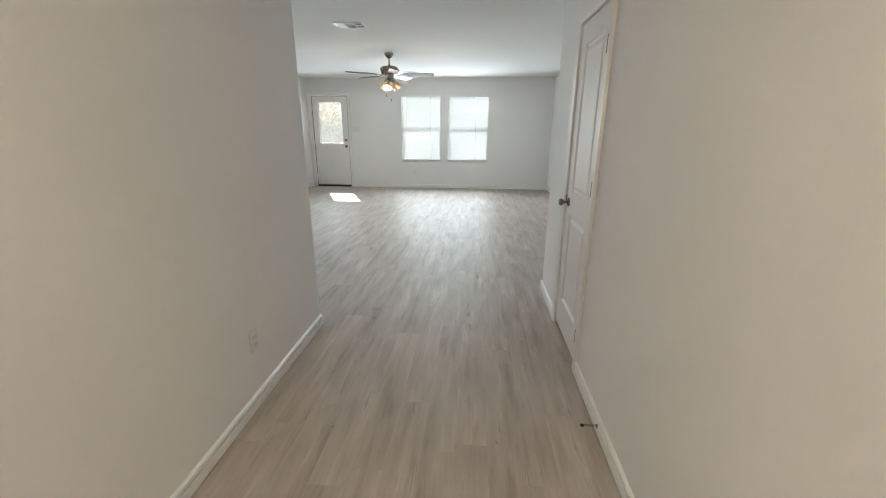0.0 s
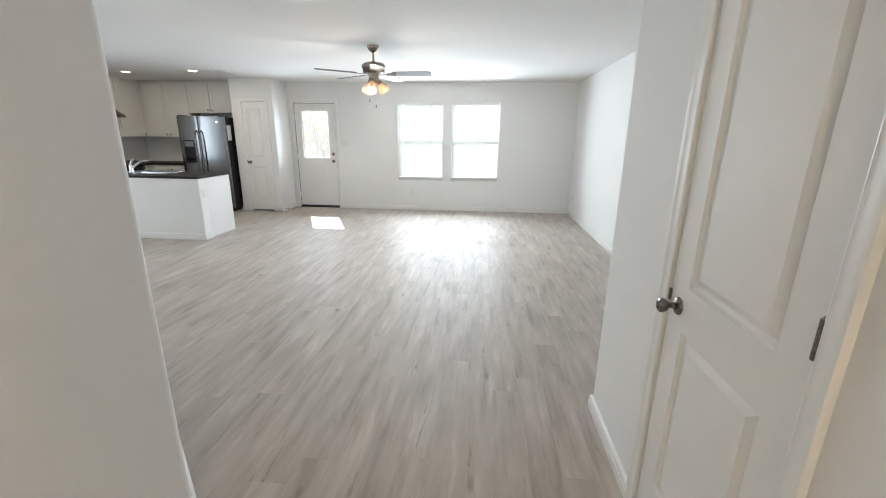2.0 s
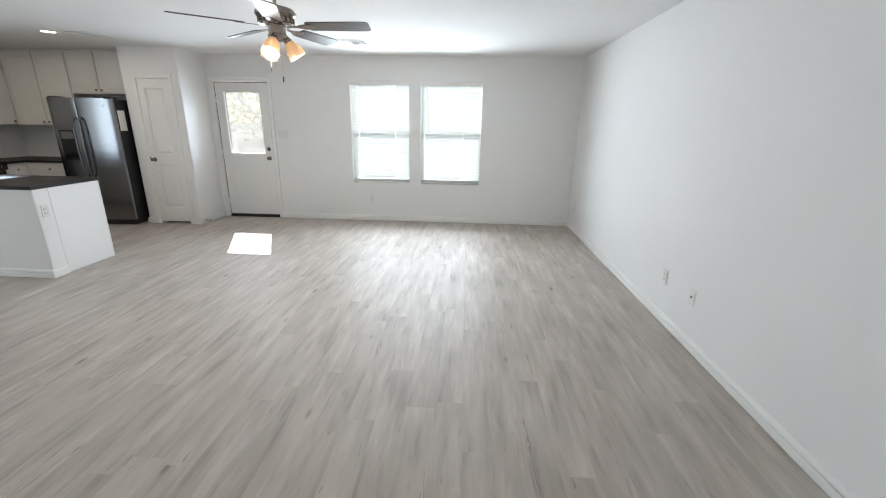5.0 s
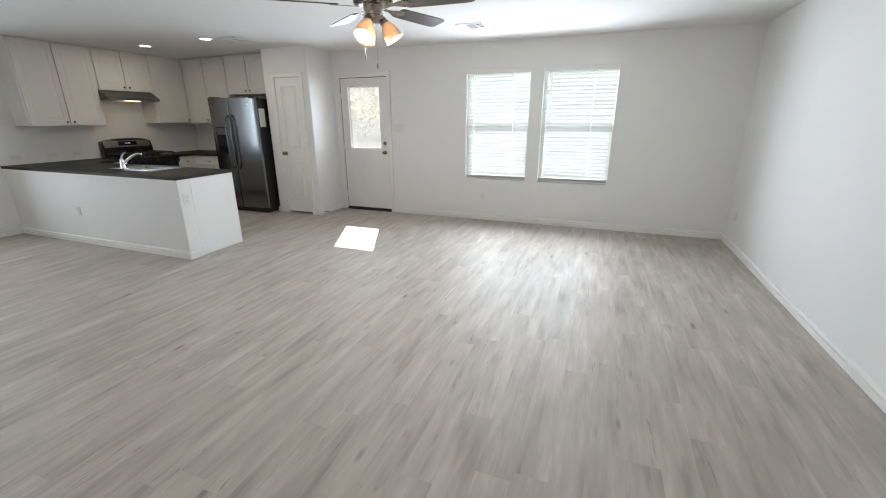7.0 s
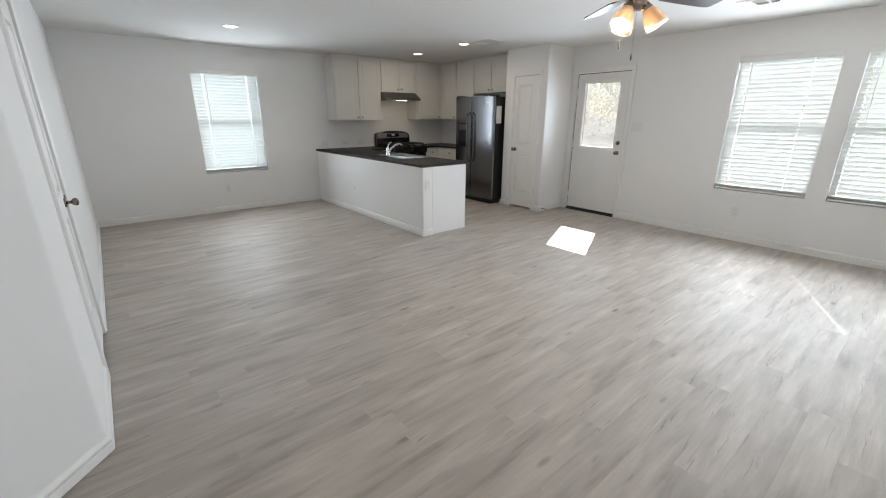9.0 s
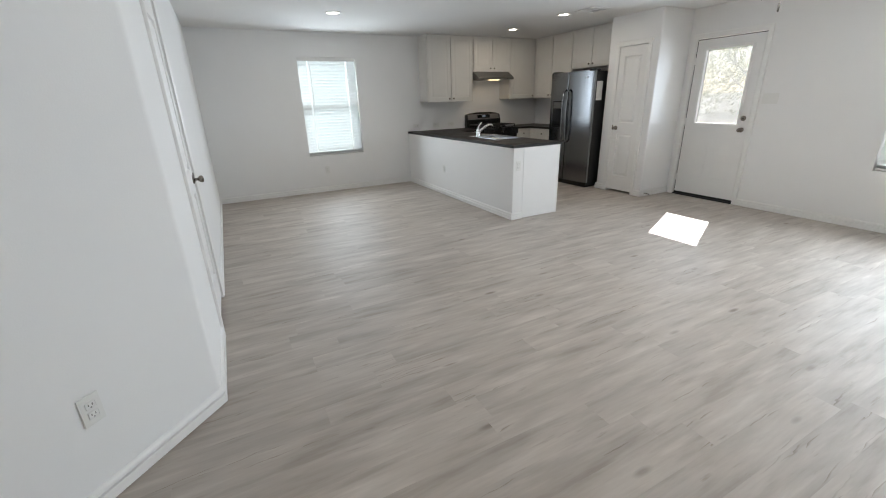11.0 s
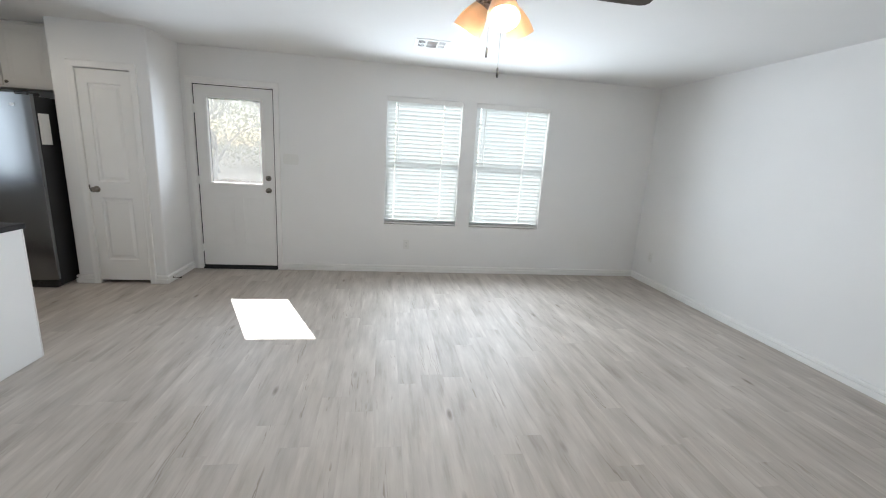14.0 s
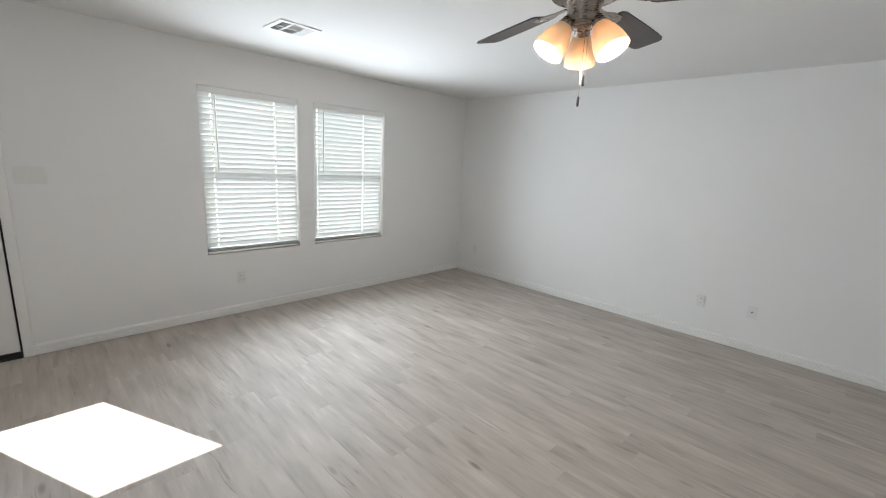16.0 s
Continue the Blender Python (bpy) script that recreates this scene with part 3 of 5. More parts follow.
def window(name, m, w, label):
    """A single-hung vinyl window in its opening; local front face of the wall at y = 0."""
    h = HEAD - SILL
    win = thing(name, m, label, "window", "", "structure")
    f = bmesh.new()
    y0, y1 = 0.072, 0.106
    for x0, x1, z0, z1 in ((-w / 2, -w / 2 + 0.022, 0, h), (w / 2 - 0.022, w / 2, 0, h), (-w / 2 + 0.022, w / 2 - 0.022, 0, 0.035), (-w / 2 + 0.022, w / 2 - 0.022, h - 0.035, h)):
        box(f, x0, x1, y0, y1, z0, z1)
    part("window_frame", f, VINYL, win)
    s = bmesh.new()
    mid = h * 0.5
    e = 0.022
    box(s, -w / 2 + e, w / 2 - e, y0 - 0.002, y1 - 0.008, mid - 0.03, mid + 0.025)
    box(s, -w / 2 + e, -w / 2 + e + 0.016, y0 - 0.002, y0 + 0.016, 0.035, mid - 0.03)
    box(s, w / 2 - e - 0.016, w / 2 - e, y0 - 0.002, y0 + 0.016, 0.035, mid - 0.03)
    box(s, -w / 2 + e + 0.016, w / 2 - e - 0.016, y0 - 0.002, y0 + 0.016, 0.035, 0.07)
    part("sash", s, VINYL, win)
    for z0, z1, y in ((0.07, mid - 0.03, 0.080), (mid + 0.025, h - 0.035, 0.096)):
        p = part("pane", boxed(-w / 2 + e + 0.002, w / 2 - e - 0.002, y, y + 0.004, z0, z1), PANE, win)
        p.visible_shadow = False
    part("window_sill", boxed(-w / 2 + 0.001, w / 2 - 0.001, 0.002, 0.070, 0.0005, 0.006), TRIM, win)


def slat_mesh(w, routes, width=0.052, tilt=69):
    """A thin curved slat along x with a slot for each cord, tilted with its inner edge up."""
    slot_w, slot_d = 0.0058, 0.026
    xs = sorted([-w / 2, w / 2] + [r + s * slot_w for r in routes for s in (-1, 1)])
    us = [-width / 2, -slot_d / 2, slot_d / 2, width / 2]
    bm = bmesh.new()
    a = radians(tilt)

    def at(x, u, side):
        bow = 0.0022 * (1 - (2 * u / width) ** 2) + side * 0.0011
        # u runs from the outer, lower edge to the inner, upper edge
        return (x, -u * math.cos(a) + bow * math.sin(a), u * math.sin(a) + bow * math.cos(a))

    grid = {(i, j, s): bm.verts.new(at(x, u, s)) for i, x in enumerate(xs) for j, u in enumerate(us) for s in (-1, 1)}
    for i in range(len(xs) - 1):
        for j in range(3):
            hole = j == 1 and any(abs((xs[i] + xs[i + 1]) / 2 - r) < 0.001 for r in routes)
            if hole:
                for p, q in (((i, j), (i + 1, j)), ((i + 1, j + 1), (i, j + 1)), ((i, j + 1), (i, j)), ((i + 1, j), (i + 1, j + 1))):
                    bm.faces.new((grid[(*p, -1)], grid[(*q, -1)], grid[(*q, 1)], grid[(*p, 1)]))
                continue
            bm.faces.new((grid[i, j, 1], grid[i + 1, j, 1], grid[i + 1, j + 1, 1], grid[i, j + 1, 1]))
            bm.faces.new((grid[i, j, -1], grid[i, j + 1, -1], grid[i + 1, j + 1, -1], grid[i + 1, j, -1]))
    n = len(xs) - 1
    for i in range(n):
        for j in (0, 3):
            bm.faces.new((grid[i, j, -1], grid[i + 1, j, -1], grid[i + 1, j, 1], grid[i, j, 1]))
    for j in range(3):
        for i in (0, n):
            bm.faces.new((grid[i, j, -1], grid[i, j + 1, -1], grid[i, j + 1, 1], grid[i, j, 1]))
    smooth_by(bm, 60)
    data = bpy.data.meshes.new("slat")
    bm.to_mesh(data)
    bm.free()
    data.materials.append(SLAT)
    return data


def blind(m, w, routes, wand_x, skew, label):
    """A closed two-inch blind that hangs in the opening."""
    h = HEAD - SILL
    b = thing("window_blind", m, label, "blind", "window blinds")
    w -= 0.016
    yc = 0.042
    part("valance", boxed(-w / 2 - 0.004, w / 2 + 0.004, 0.004, 0.012, h - 0.055, h - 0.002, bevel=0.002), TRIM, b, "white valance over the slats")
    part("headrail", boxed(-w / 2, w / 2, 0.018, 0.066, h - 0.045, h - 0.004), TRIM, b)
    data = slat_mesh(w, routes)
    n, pitch = 30, 0.0459
    for i in range(n):
        s = new("slat", data)
        s.parent = b
        s.location = (0.0012 * math.sin(i * 2.1), yc + 0.0012 * math.sin(i * 1.3), h - 0.068 - i * pitch)
        s.rotation_euler = (radians(0.6 * math.sin(i * 1.7)), radians(0.12 * math.sin(i * 0.9) + (skew if i > n - 3 else 0)), 0)
    zb = h - 0.068 - (n - 0.35) * pitch
    for k in range(3):
        s = boxed(-w / 2, w / 2, yc - 0.025, yc + 0.025, zb - 0.009 * k, zb - 0.009 * k + 0.0025)
        part("stacked_slat", s, SLAT, b)
    part("bottom_rail", boxed(-w / 2, w / 2, yc - 0.026, yc + 0.026, zb - 0.046, zb - 0.029, bevel=0.003), TRIM, b)
    for r in routes:
        for dy in (-0.015, 0.015):
            part("ladder_cord", tube(bmesh.new(), [(r + 0.013, yc + dy, zb), (r + 0.013, yc + dy, h - 0.05)], 0.0009, 5), TRIM, b)
    part("wand", tube(bmesh.new(), [(wand_x, 0.0, h - 0.075), (wand_x, 0.001, h - 0.40), (wand_x + 0.003, 0.001, h - 0.72)], 0.0042, 8), PLATE, b, "clear plastic tilt wand")


for name, rts in (("window_1", (-0.335, 0.226)), ("window_2", (-0.395, 0.182))):
    a, c = OPEN_W[name]
    window(name, pose((a + c) / 2, NORTH, SILL), c - a, "white vinyl single-hung window behind a closed blind")
    blind(pose((a + c) / 2, NORTH, SILL), c - a, rts, -0.31 if name == "window_1" else -0.34, 0.12, "closed white faux-wood slat blind in the window opening")
window("window_3", pose(WEST, 5.575, SILL, 0, 0, 90), 0.91, "white vinyl single-hung window behind a closed blind")
blind(pose(WEST, 5.575, SILL, 0, 0, 90), 0.91, (-0.30, 0.30), -0.27, 0.1, "closed white faux-wood slat blind in the dining corner window")

# ---- kitchen ----


def cab_knob(parent, x, y, z):
    m = Matrix.Translation((x, y, z)) @ Matrix.Rotation(radians(90), 4, "X")
    part("knob", lathe(bmesh.new(), [(0.005, 0), (0.005, 0.012), (0.013, 0.016), (0.015, 0.022), (0.012, 0.027), (0, 0.028)], 14, m), NICKEL, parent, "small nickel knob")


def shaker(x0, x1, z0, z1, y, rail=0.05):
    """A flat cabinet front with a thin raised frame and eased edges."""
    w = x1 - x0 - 0.004
    e = min(rail, w * 0.2, (z1 - z0) * 0.25)
    bm = panelled(w, z0, z1, [(-w / 2 + e, w / 2 - e, z0 + e, z1 - e)], 0.0165, y - 0.017, 0.28)
    bmesh.ops.translate(bm, verts=bm.verts, vec=((x0 + x1) / 2, 0, 0))
    return bm


def wall_cabinet(m, w, z0, z1, depth, doors, label, knob_low=True):
    """A hung cabinet: local back at y = 0, front towards -y. doors: (x0, x1, knob side)."""
    c = thing("wall_cabinet", m, label, "cabinet", "kitchen wall cabinets")
    body = bmesh.new()
    box(body, 0.001, w - 0.001, -depth, -0.001, z0, z1)
    part("body", body, CAB, c)
    part("bottom_lip", boxed(0.001, w - 0.001, -depth - 0.012, -depth - 0.0005, z0 - 0.006, z0 + 0.010, bevel=0.002), CAB, c)
    for x0, x1, side in doors:
        d = part("door", shaker(x0, x1, z0 + 0.013, z1 - 0.022, -depth), CAB, c, "", 4)
        if side:
            kx = x1 - 0.035 if side > 0 else x0 + 0.035
            cab_knob(d, kx, -depth - 0.017, z0 + 0.045)
    part("top_moulding", boxed(0.001, w - 0.001, -depth - 0.020, -depth - 0.0005, z1 - 0.019, z1, bevel=0.003), CAB, c)
    return c


TOP = CEILING - 0.004
# on the west wall; local x runs along +y
WW = pose(WEST, 0, 0, 0, 0, 90)
wall_cabinet(WW @ pose(7.15, 0, 0), 0.91, 1.385, TOP, 0.31, [(0.02, 0.448, 1), (0.462, 0.89, -1)], "off-white two-door wall cabinet hung beside the range hood")
wall_cabinet(WW @ pose(8.06, 0, 0), 0.79, 1.875, TOP, 0.31, [(0.015, 0.389, 1), (0.401, 0.775, -1)], "short off-white two-door cabinet over the range hood")
wall_cabinet(WW @ pose(8.85, 0, 0), NORTH - 8.85, 1.395, TOP, 0.31, [(0.02, 0.575, 1)], "off-white corner wall cabinet with one wide door")
# on the north wall; local x runs along +x
wall_cabinet(pose(WEST + 0.312, NORTH, 0), 1.0, 1.395, TOP, 0.31, [(0.05, 0.499, 1), (0.513, 0.985, -1)], "off-white two-door wall cabinet next to the refrigerator")
wall_cabinet(pose(-5.556, NORTH, 0), 0.99, 1.85, TOP, 0.31, [(0.015, 0.428, 1), (0.442, 0.86, -1)], "short off-white two-door cabinet over the refrigerator")


def base_cabinet(m, w, depth, fronts, label):
    """A floor cabinet: drawer over door. fronts: (x0, x1)."""
    c = thing("base_cabinet", m, label, "cabinet", "kitchen base cabinets")
    part("body", boxed(0.001, w - 0.001, -depth, -0.001, 0.10, 0.862), CAB, c)
    part("toe_kick", boxed(0.001, w - 0.001, -depth + 0.07, -0.001, 0.0, 0.0995), SLOT, c, "dark recessed toe kick")
    for x0, x1 in fronts:
        d = part("drawer", shaker(x0, x1, 0.70, 0.845, -depth), CAB, c, "", 4)
        cab_knob(d, (x0 + x1) / 2, -depth - 0.017, 0.772)
        d = part("door", shaker(x0, x1, 0.115, 0.685, -depth), CAB, c, "", 4)
        cab_knob(d, x1 - 0.04, -depth - 0.017, 0.64)
    return c


base_cabinet(WW @ pose(8.825, 0, 0), NORTH - 8.825, 0.60, [(0.015, 0.315)], "off-white base cabinet in the corner beside the range")
base_cabinet(WW @ pose(7.64, 0, 0), 0.40, 0.60, [(0.015, 0.385)], "narrow off-white base cabinet between peninsula and range")
base_cabinet(pose(WEST + 0.602, NORTH, 0), 0.745, 0.60, [(0.03, 0.735)], "off-white drawer base cabinet next to the refrigerator")
PEN_N = 7.595
base_cabinet(pose(ISLAND_E - 0.018, ISLAND_S + 0.152, 0, 0, 0, 180), 2.50, PEN_N - ISLAND_S - 0.17, [(0.02, 0.60), (0.62, 1.24), (1.26, 1.88), (1.90, 2.48)], "off-white sink base cabinets along the peninsula")
panel_end = thing("end_panel", pose(ISLAND_E, ISLAND_S + 0.152, 0), "glossy white end panel of the peninsula cabinets", "panel")
part("board", boxed(-0.017, 0.001, 0.0, PEN_N - ISLAND_S - 0.158, 0.004, 0.862, bevel=0.0015), PANEL, panel_end)
part("edge_strip", boxed(-0.018, 0.003, PEN_N - ISLAND_S - 0.1575, PEN_N - ISLAND_S - 0.150, 0.004, 0.862, bevel=0.001), TRIM, panel_end, "white edge strip")

# counters: one continuous L with holes for sink and range
CT0, CT1 = 0.8635, 0.895
SINK = (-5.20, -4.45, 7.17, 7.56)
peninsula_top = thing("countertop", pose(-5.3, 7.2, CT0), "dark speckled laminate countertop with a sink cut-out", "countertop", "kitchen countertops")
bm = bmesh.new()
for x0, x1, y0, y1 in ((WEST, SINK[0], ISLAND_S - 0.012, PEN_N + 0.012), (SINK[1], ISLAND_E + 0.012, ISLAND_S - 0.012, PEN_N + 0.012),
                       (SINK[0], SINK[1], ISLAND_S - 0.012, SINK[2]), (SINK[0], SINK[1], SINK[3], PEN_N + 0.012), (WEST, WEST + 0.63, PEN_N + 0.012, 8.04)):
    box(bm, x0 + 5.3, x1 + 5.3, y0 - 7.2, y1 - 7.2, 0, CT1 - CT0)
part("slab", bm, COUNTER, peninsula_top)
part("support_moulding", boxed(WEST + 5.3, ISLAND_E + 5.3 - 0.01, ISLAND_S - 7.2 - 0.010, ISLAND_S - 7.2 - 0.001, -0.026, -0.002, bevel=0.003), TRIM, peninsula_top, "white moulding under the counter edge")
corner_top = thing("countertop", pose(-6.4, 9.4, CT0), "dark speckled laminate countertop in the kitchen corner", "countertop", "kitchen countertops")
bm = bmesh.new()
box(bm, WEST + 6.4, WEST + 0.63 + 6.4, 8.822 - 9.4, NORTH - 0.001 - 9.4, 0, CT1 - CT0)
box(bm, WEST + 0.63 + 6.4, -5.52 + 6.4, 9.125 - 9.4, NORTH - 0.001 - 9.4, 0, CT1 - CT0)
part("slab", bm, COUNTER, corner_top)


def sink():
    x0, x1, y0, y1 = SINK
    s = thing("kitchen_sink", pose((x0 + x1) / 2, (y0 + y1) / 2, CT1), "stainless steel drop-in sink set in the dark counter", "sink")
    w, d = (x1 - x0) / 2, (y1 - y0) / 2
    bm = bmesh.new()
    prev = None
    for dx, z in ((0.022, 0.001), (0.020, 0.007), (0.0, 0.007), (-0.018, 0.004), (-0.03, -0.02), (-0.045, -0.17), (-0.07, -0.185)):
        ring = []
        a, b, r = w + dx, d + dx, 0.05
        for cx, cy, a0 in ((a - r, b - r, 0), (-a + r, b - r, 90), (-a + r, -b + r, 180), (a - r, -b + r, 270)):
            for k in range(5):
                t = radians(a0 + 22.5 * k)
                ring.append(bm.verts.new((cx + r * math.cos(t), cy + r * math.sin(t), z)))
        if prev:
            for i in range(len(ring)):
                j = (i + 1) % len(ring)
                bm.faces.new((prev[i], prev[j], ring[j], ring[i]))
        prev = ring
    bm.faces.new(prev)
    part("bowl", bm, STEEL, s)
    part("drain", lathe(bmesh.new(), [(0, -0.183), (0.035, -0.183), (0.042, -0.180), (0.044, -0.184)], 20), CHROME, s)


sink()


def faucet():
    f = thing("kitchen_faucet", pose(-4.95, 7.165, CT1 + 0.0072, 0, 0, 35), "chrome single-lever kitchen faucet behind the sink", "faucet")
    part("deck_plate", boxed(-0.11, 0.11, -0.027, 0.027, 0, 0.010, bevel=0.004), CHROME, f)
    part("base", lathe(bmesh.new(), [(0.030, 0.010), (0.028, 0.030), (0.024, 0.075), (0.026, 0.095), (0.020, 0.112), (0, 0.116)], 20), CHROME, f)
    part("spout", tube(bmesh.new(), [(0.012, 0.0, 0.062), (0.05, 0.01, 0.105), (0.10, 0.02, 0.145), (0.15, 0.03, 0.168), (0.185, 0.037, 0.168), (0.20, 0.04, 0.15)], [0.015, 0.015, 0.014, 0.013, 0.0125, 0.012], 14), CHROME, f)
    part("lever", tube(bmesh.new(), [(0, 0, 0.105), (0.004, 0.004, 0.135), (0.020, 0.008, 0.165), (0.050, 0.013, 0.195)], [0.018, 0.012, 0.009, 0.007], 12), CHROME, f)


faucet()


def range_cooker():
    """Free-standing gas range; local front towards -y, back at y = 0, centred in x."""
    r = thing("gas_range", WW @ pose(8.432, 0, 0), "black and stainless gas range with cast iron grates", "range")
    w = 0.76
    part("body", boxed(-w / 2, w / 2, -0.62, -0.02, 0.03, 0.895, bevel=0.004), BLACKMATT, r)
    part("cooktop", boxed(-w / 2 - 0.001, w / 2 + 0.001, -0.62, -0.10, 0.896, 0.914, bevel=0.005), BLACK, r, "black enamel cooktop")
    bg = bmesh.new()
    side = [(-0.02, 0.896), (-0.115, 0.896), (-0.105, 1.01), (-0.100, 1.035), (-0.075, 1.15), (-0.060, 1.17), (-0.02, 1.172)]
    rows = []
    for k in range(13):
        x = -w / 2 + w * k / 12
        drop = 0.030 * (2 * x / w) ** 4 + 0.012 * (2 * x / w) ** 2
        rows.append([bg.verts.new((x, y, z - (drop if z > 1.04 else 0))) for y, z in side])
    for a, b in zip(rows, rows[1:]):
        for i in range(len(side)):
            j = (i + 1) % len(side)
            bg.faces.new((a[i], b[i], b[j], a[j]))
    bg.faces.new(rows[0])
    bg.faces.new(rows[-1][::-1])
    bgo = part("backguard", bg, BLACK, r, "black backguard")
    tilt = Matrix.Translation((0, -0.0885, 1.092)) @ Matrix.Rotation(radians(-12.3), 4, "X")
    st = boxed(-w / 2 + 0.03, w / 2 - 0.03, -0.003, 0.001, -0.05, 0.046, bevel=0.001)
    bmesh.ops.transform(st, matrix=tilt, verts=st.verts)
    part("control_fascia", st, RANGESTEEL, bgo, "dark stainless control strip")
    dp = boxed(-0.14, 0.14, -0.006, -0.0035, -0.028, 0.034, bevel=0.001)
    bmesh.ops.transform(dp, matrix=tilt, verts=dp.verts)
    part("display", dp, DISPLAY, bgo, "black glass clock display")
    for i, x in enumerate((-0.03, -0.01, 0.015, 0.035)):
        dg = boxed(x - 0.006, x + 0.006, -0.0075, -0.0065, -0.004, 0.014)
        bmesh.ops.transform(dg, matrix=tilt, verts=dg.verts)
        part("digit", dg, LED, bgo)
    for gx in (-0.19, 0.19):
        g = bmesh.new()
        for x in (gx - 0.165, gx - 0.06, gx + 0.06, gx + 0.165):
            box(g, x - 0.006, x + 0.006, -0.60, -0.15, 0.945, 0.962)
        for y in (-0.60, -0.49, -0.375, -0.26, -0.15):
            box(g, gx - 0.171, gx + 0.171, y - 0.006, y + 0.006, 0.9455, 0.9615)
        for x in (gx - 0.165, gx + 0.165):
            for y in (-0.60, -0.15):
                box(g, x - 0.007, x + 0.007, y - 0.007, y + 0.007, 0.9145, 0.947)
        part("grate", g, IRON, r, "cast iron burner grate")
        for y in (-0.49, -0.26):
            part("burner", lathe(bmesh.new(), [(0.055, 0.9125), (0.052, 0.920), (0.035, 0.922), (0.035, 0.930), (0.030, 0.933), (0, 0.933)], 20, Matrix.Translation((gx, y, 0))), IRON, r)
    part("control_panel", boxed(-w / 2, w / 2, -0.70, -0.621, 0.79, 0.908, bevel=0.012), BLACK, r)
    for x in (-0.29, -0.17, 0.0, 0.17, 0.29):
        part("burner_knob", lathe(bmesh.new(), [(0.022, 0), (0.020, 0.022), (0.016, 0.026), (0, 0.026)], 16, Matrix.Translation((x, -0.70, 0.84)) @ Matrix.Rotation(radians(90), 4, "X")), BLACK, r)
    dr = part("oven_door", boxed(-w / 2, w / 2, -0.655, -0.621, 0.24, 0.785, bevel=0.005), BLACK, r)
    part("oven_window", boxed(-0.25, 0.25, -0.658, -0.654, 0.36, 0.62), DISPLAY, dr)
    part("handle", tube(bmesh.new(), [(-0.33, -0.655, 0.735), (-0.33, -0.695, 0.735), (0.33, -0.695, 0.735), (0.33, -0.655, 0.735)], 0.011, 10), STEEL, dr)
    part("drawer", boxed(-w / 2, w / 2, -0.652, -0.621, 0.06, 0.235, bevel=0.005), STEEL, r)
    for x in (-0.33, 0.33):
        for y in (-0.56, -0.08):
            part("foot", lathe(bmesh.new(), [(0, 0), (0.018, 0), (0.018, 0.01), (0.010, 0.012), (0.010, 0.03), (0, 0.03)], 10, Matrix.Translation((x, y, 0))), RUBBER, r)


range_cooker()


def range_hood():
    """A slanted under-cabinet hood with its lamp lit."""
    h = thing("range_hood", WW @ pose(8.445, 0, 1.868), "dark stainless under-cabinet range hood, lamp lit", "range hood")
    w = 0.38
    side = [(-0.001, 0.0), (-0.315, 0.0), (-0.33, -0.010), (-0.485, -0.100), (-0.492, -0.112), (-0.492, -0.135), (-0.480, -0.140), (-0.001, -0.140)]
    bm = bmesh.new()
    lo = [bm.verts.new((-w, y, z)) for y, z in side]
    hi = [bm.verts.new((w, y, z)) for y, z in side]
    for i in range(len(side)):
        j = (i + 1) % len(side)
        bm.faces.new((lo[i], hi[i], hi[j], lo[j]))
    bm.faces.new(lo)
    bm.faces.new(hi[::-1])
    part("canopy", bm, DARKSTEEL, h)
    part("filter", boxed(-0.17, 0.17, -0.30, -0.06, -0.144, -0.1405), STEEL, h)
    part("lamp_lens", boxed(-0.10, 0.10, -0.44, -0.36, -0.146, -0.1405, bevel=0.002), HOODLENS, h, "warm lit hood lamp")
    for x in (0.18, 0.24):
        part("switch", boxed(x - 0.012, x + 0.012, -0.4955, -0.4925, -0.130, -0.118), BLACK, h)


range_hood()
hl, _ = lamp("hood_light", "AREA", 0.15, (1.0, 0.78, 0.50), look((WEST + 0.40, 8.445, 1.715), (WEST + 0.38, 8.445, 0)))
hl.size = 0.12


def contour_door(x0, x1, turn0, turn1, z0, z1, back):
    """A softly bowed door: its front turns from turn0 to turn1 degrees across the width."""
    bm, n = bmesh.new(), 14
    ys, y = [0.0], 0.0
    for i in range(n):
        y += math.tan(radians(turn0 + (turn1 - turn0) * (i + 0.5) / n)) * (x1 - x0) / n
        ys.append(y)
    base = min(ys)
    front = [(x0 + (x1 - x0) * i / n, v - base) for i, v in enumerate(ys)]
    outline = [(x0, back), (x0, front[0][1] + 0.010), (x0 + 0.003, front[0][1] + 0.003)] + front[1:-1] + [(x1 - 0.003, front[-1][1] + 0.003), (x1, front[-1][1] + 0.010), (x1, back)]
    return prism(bm, outline, z0, z1)


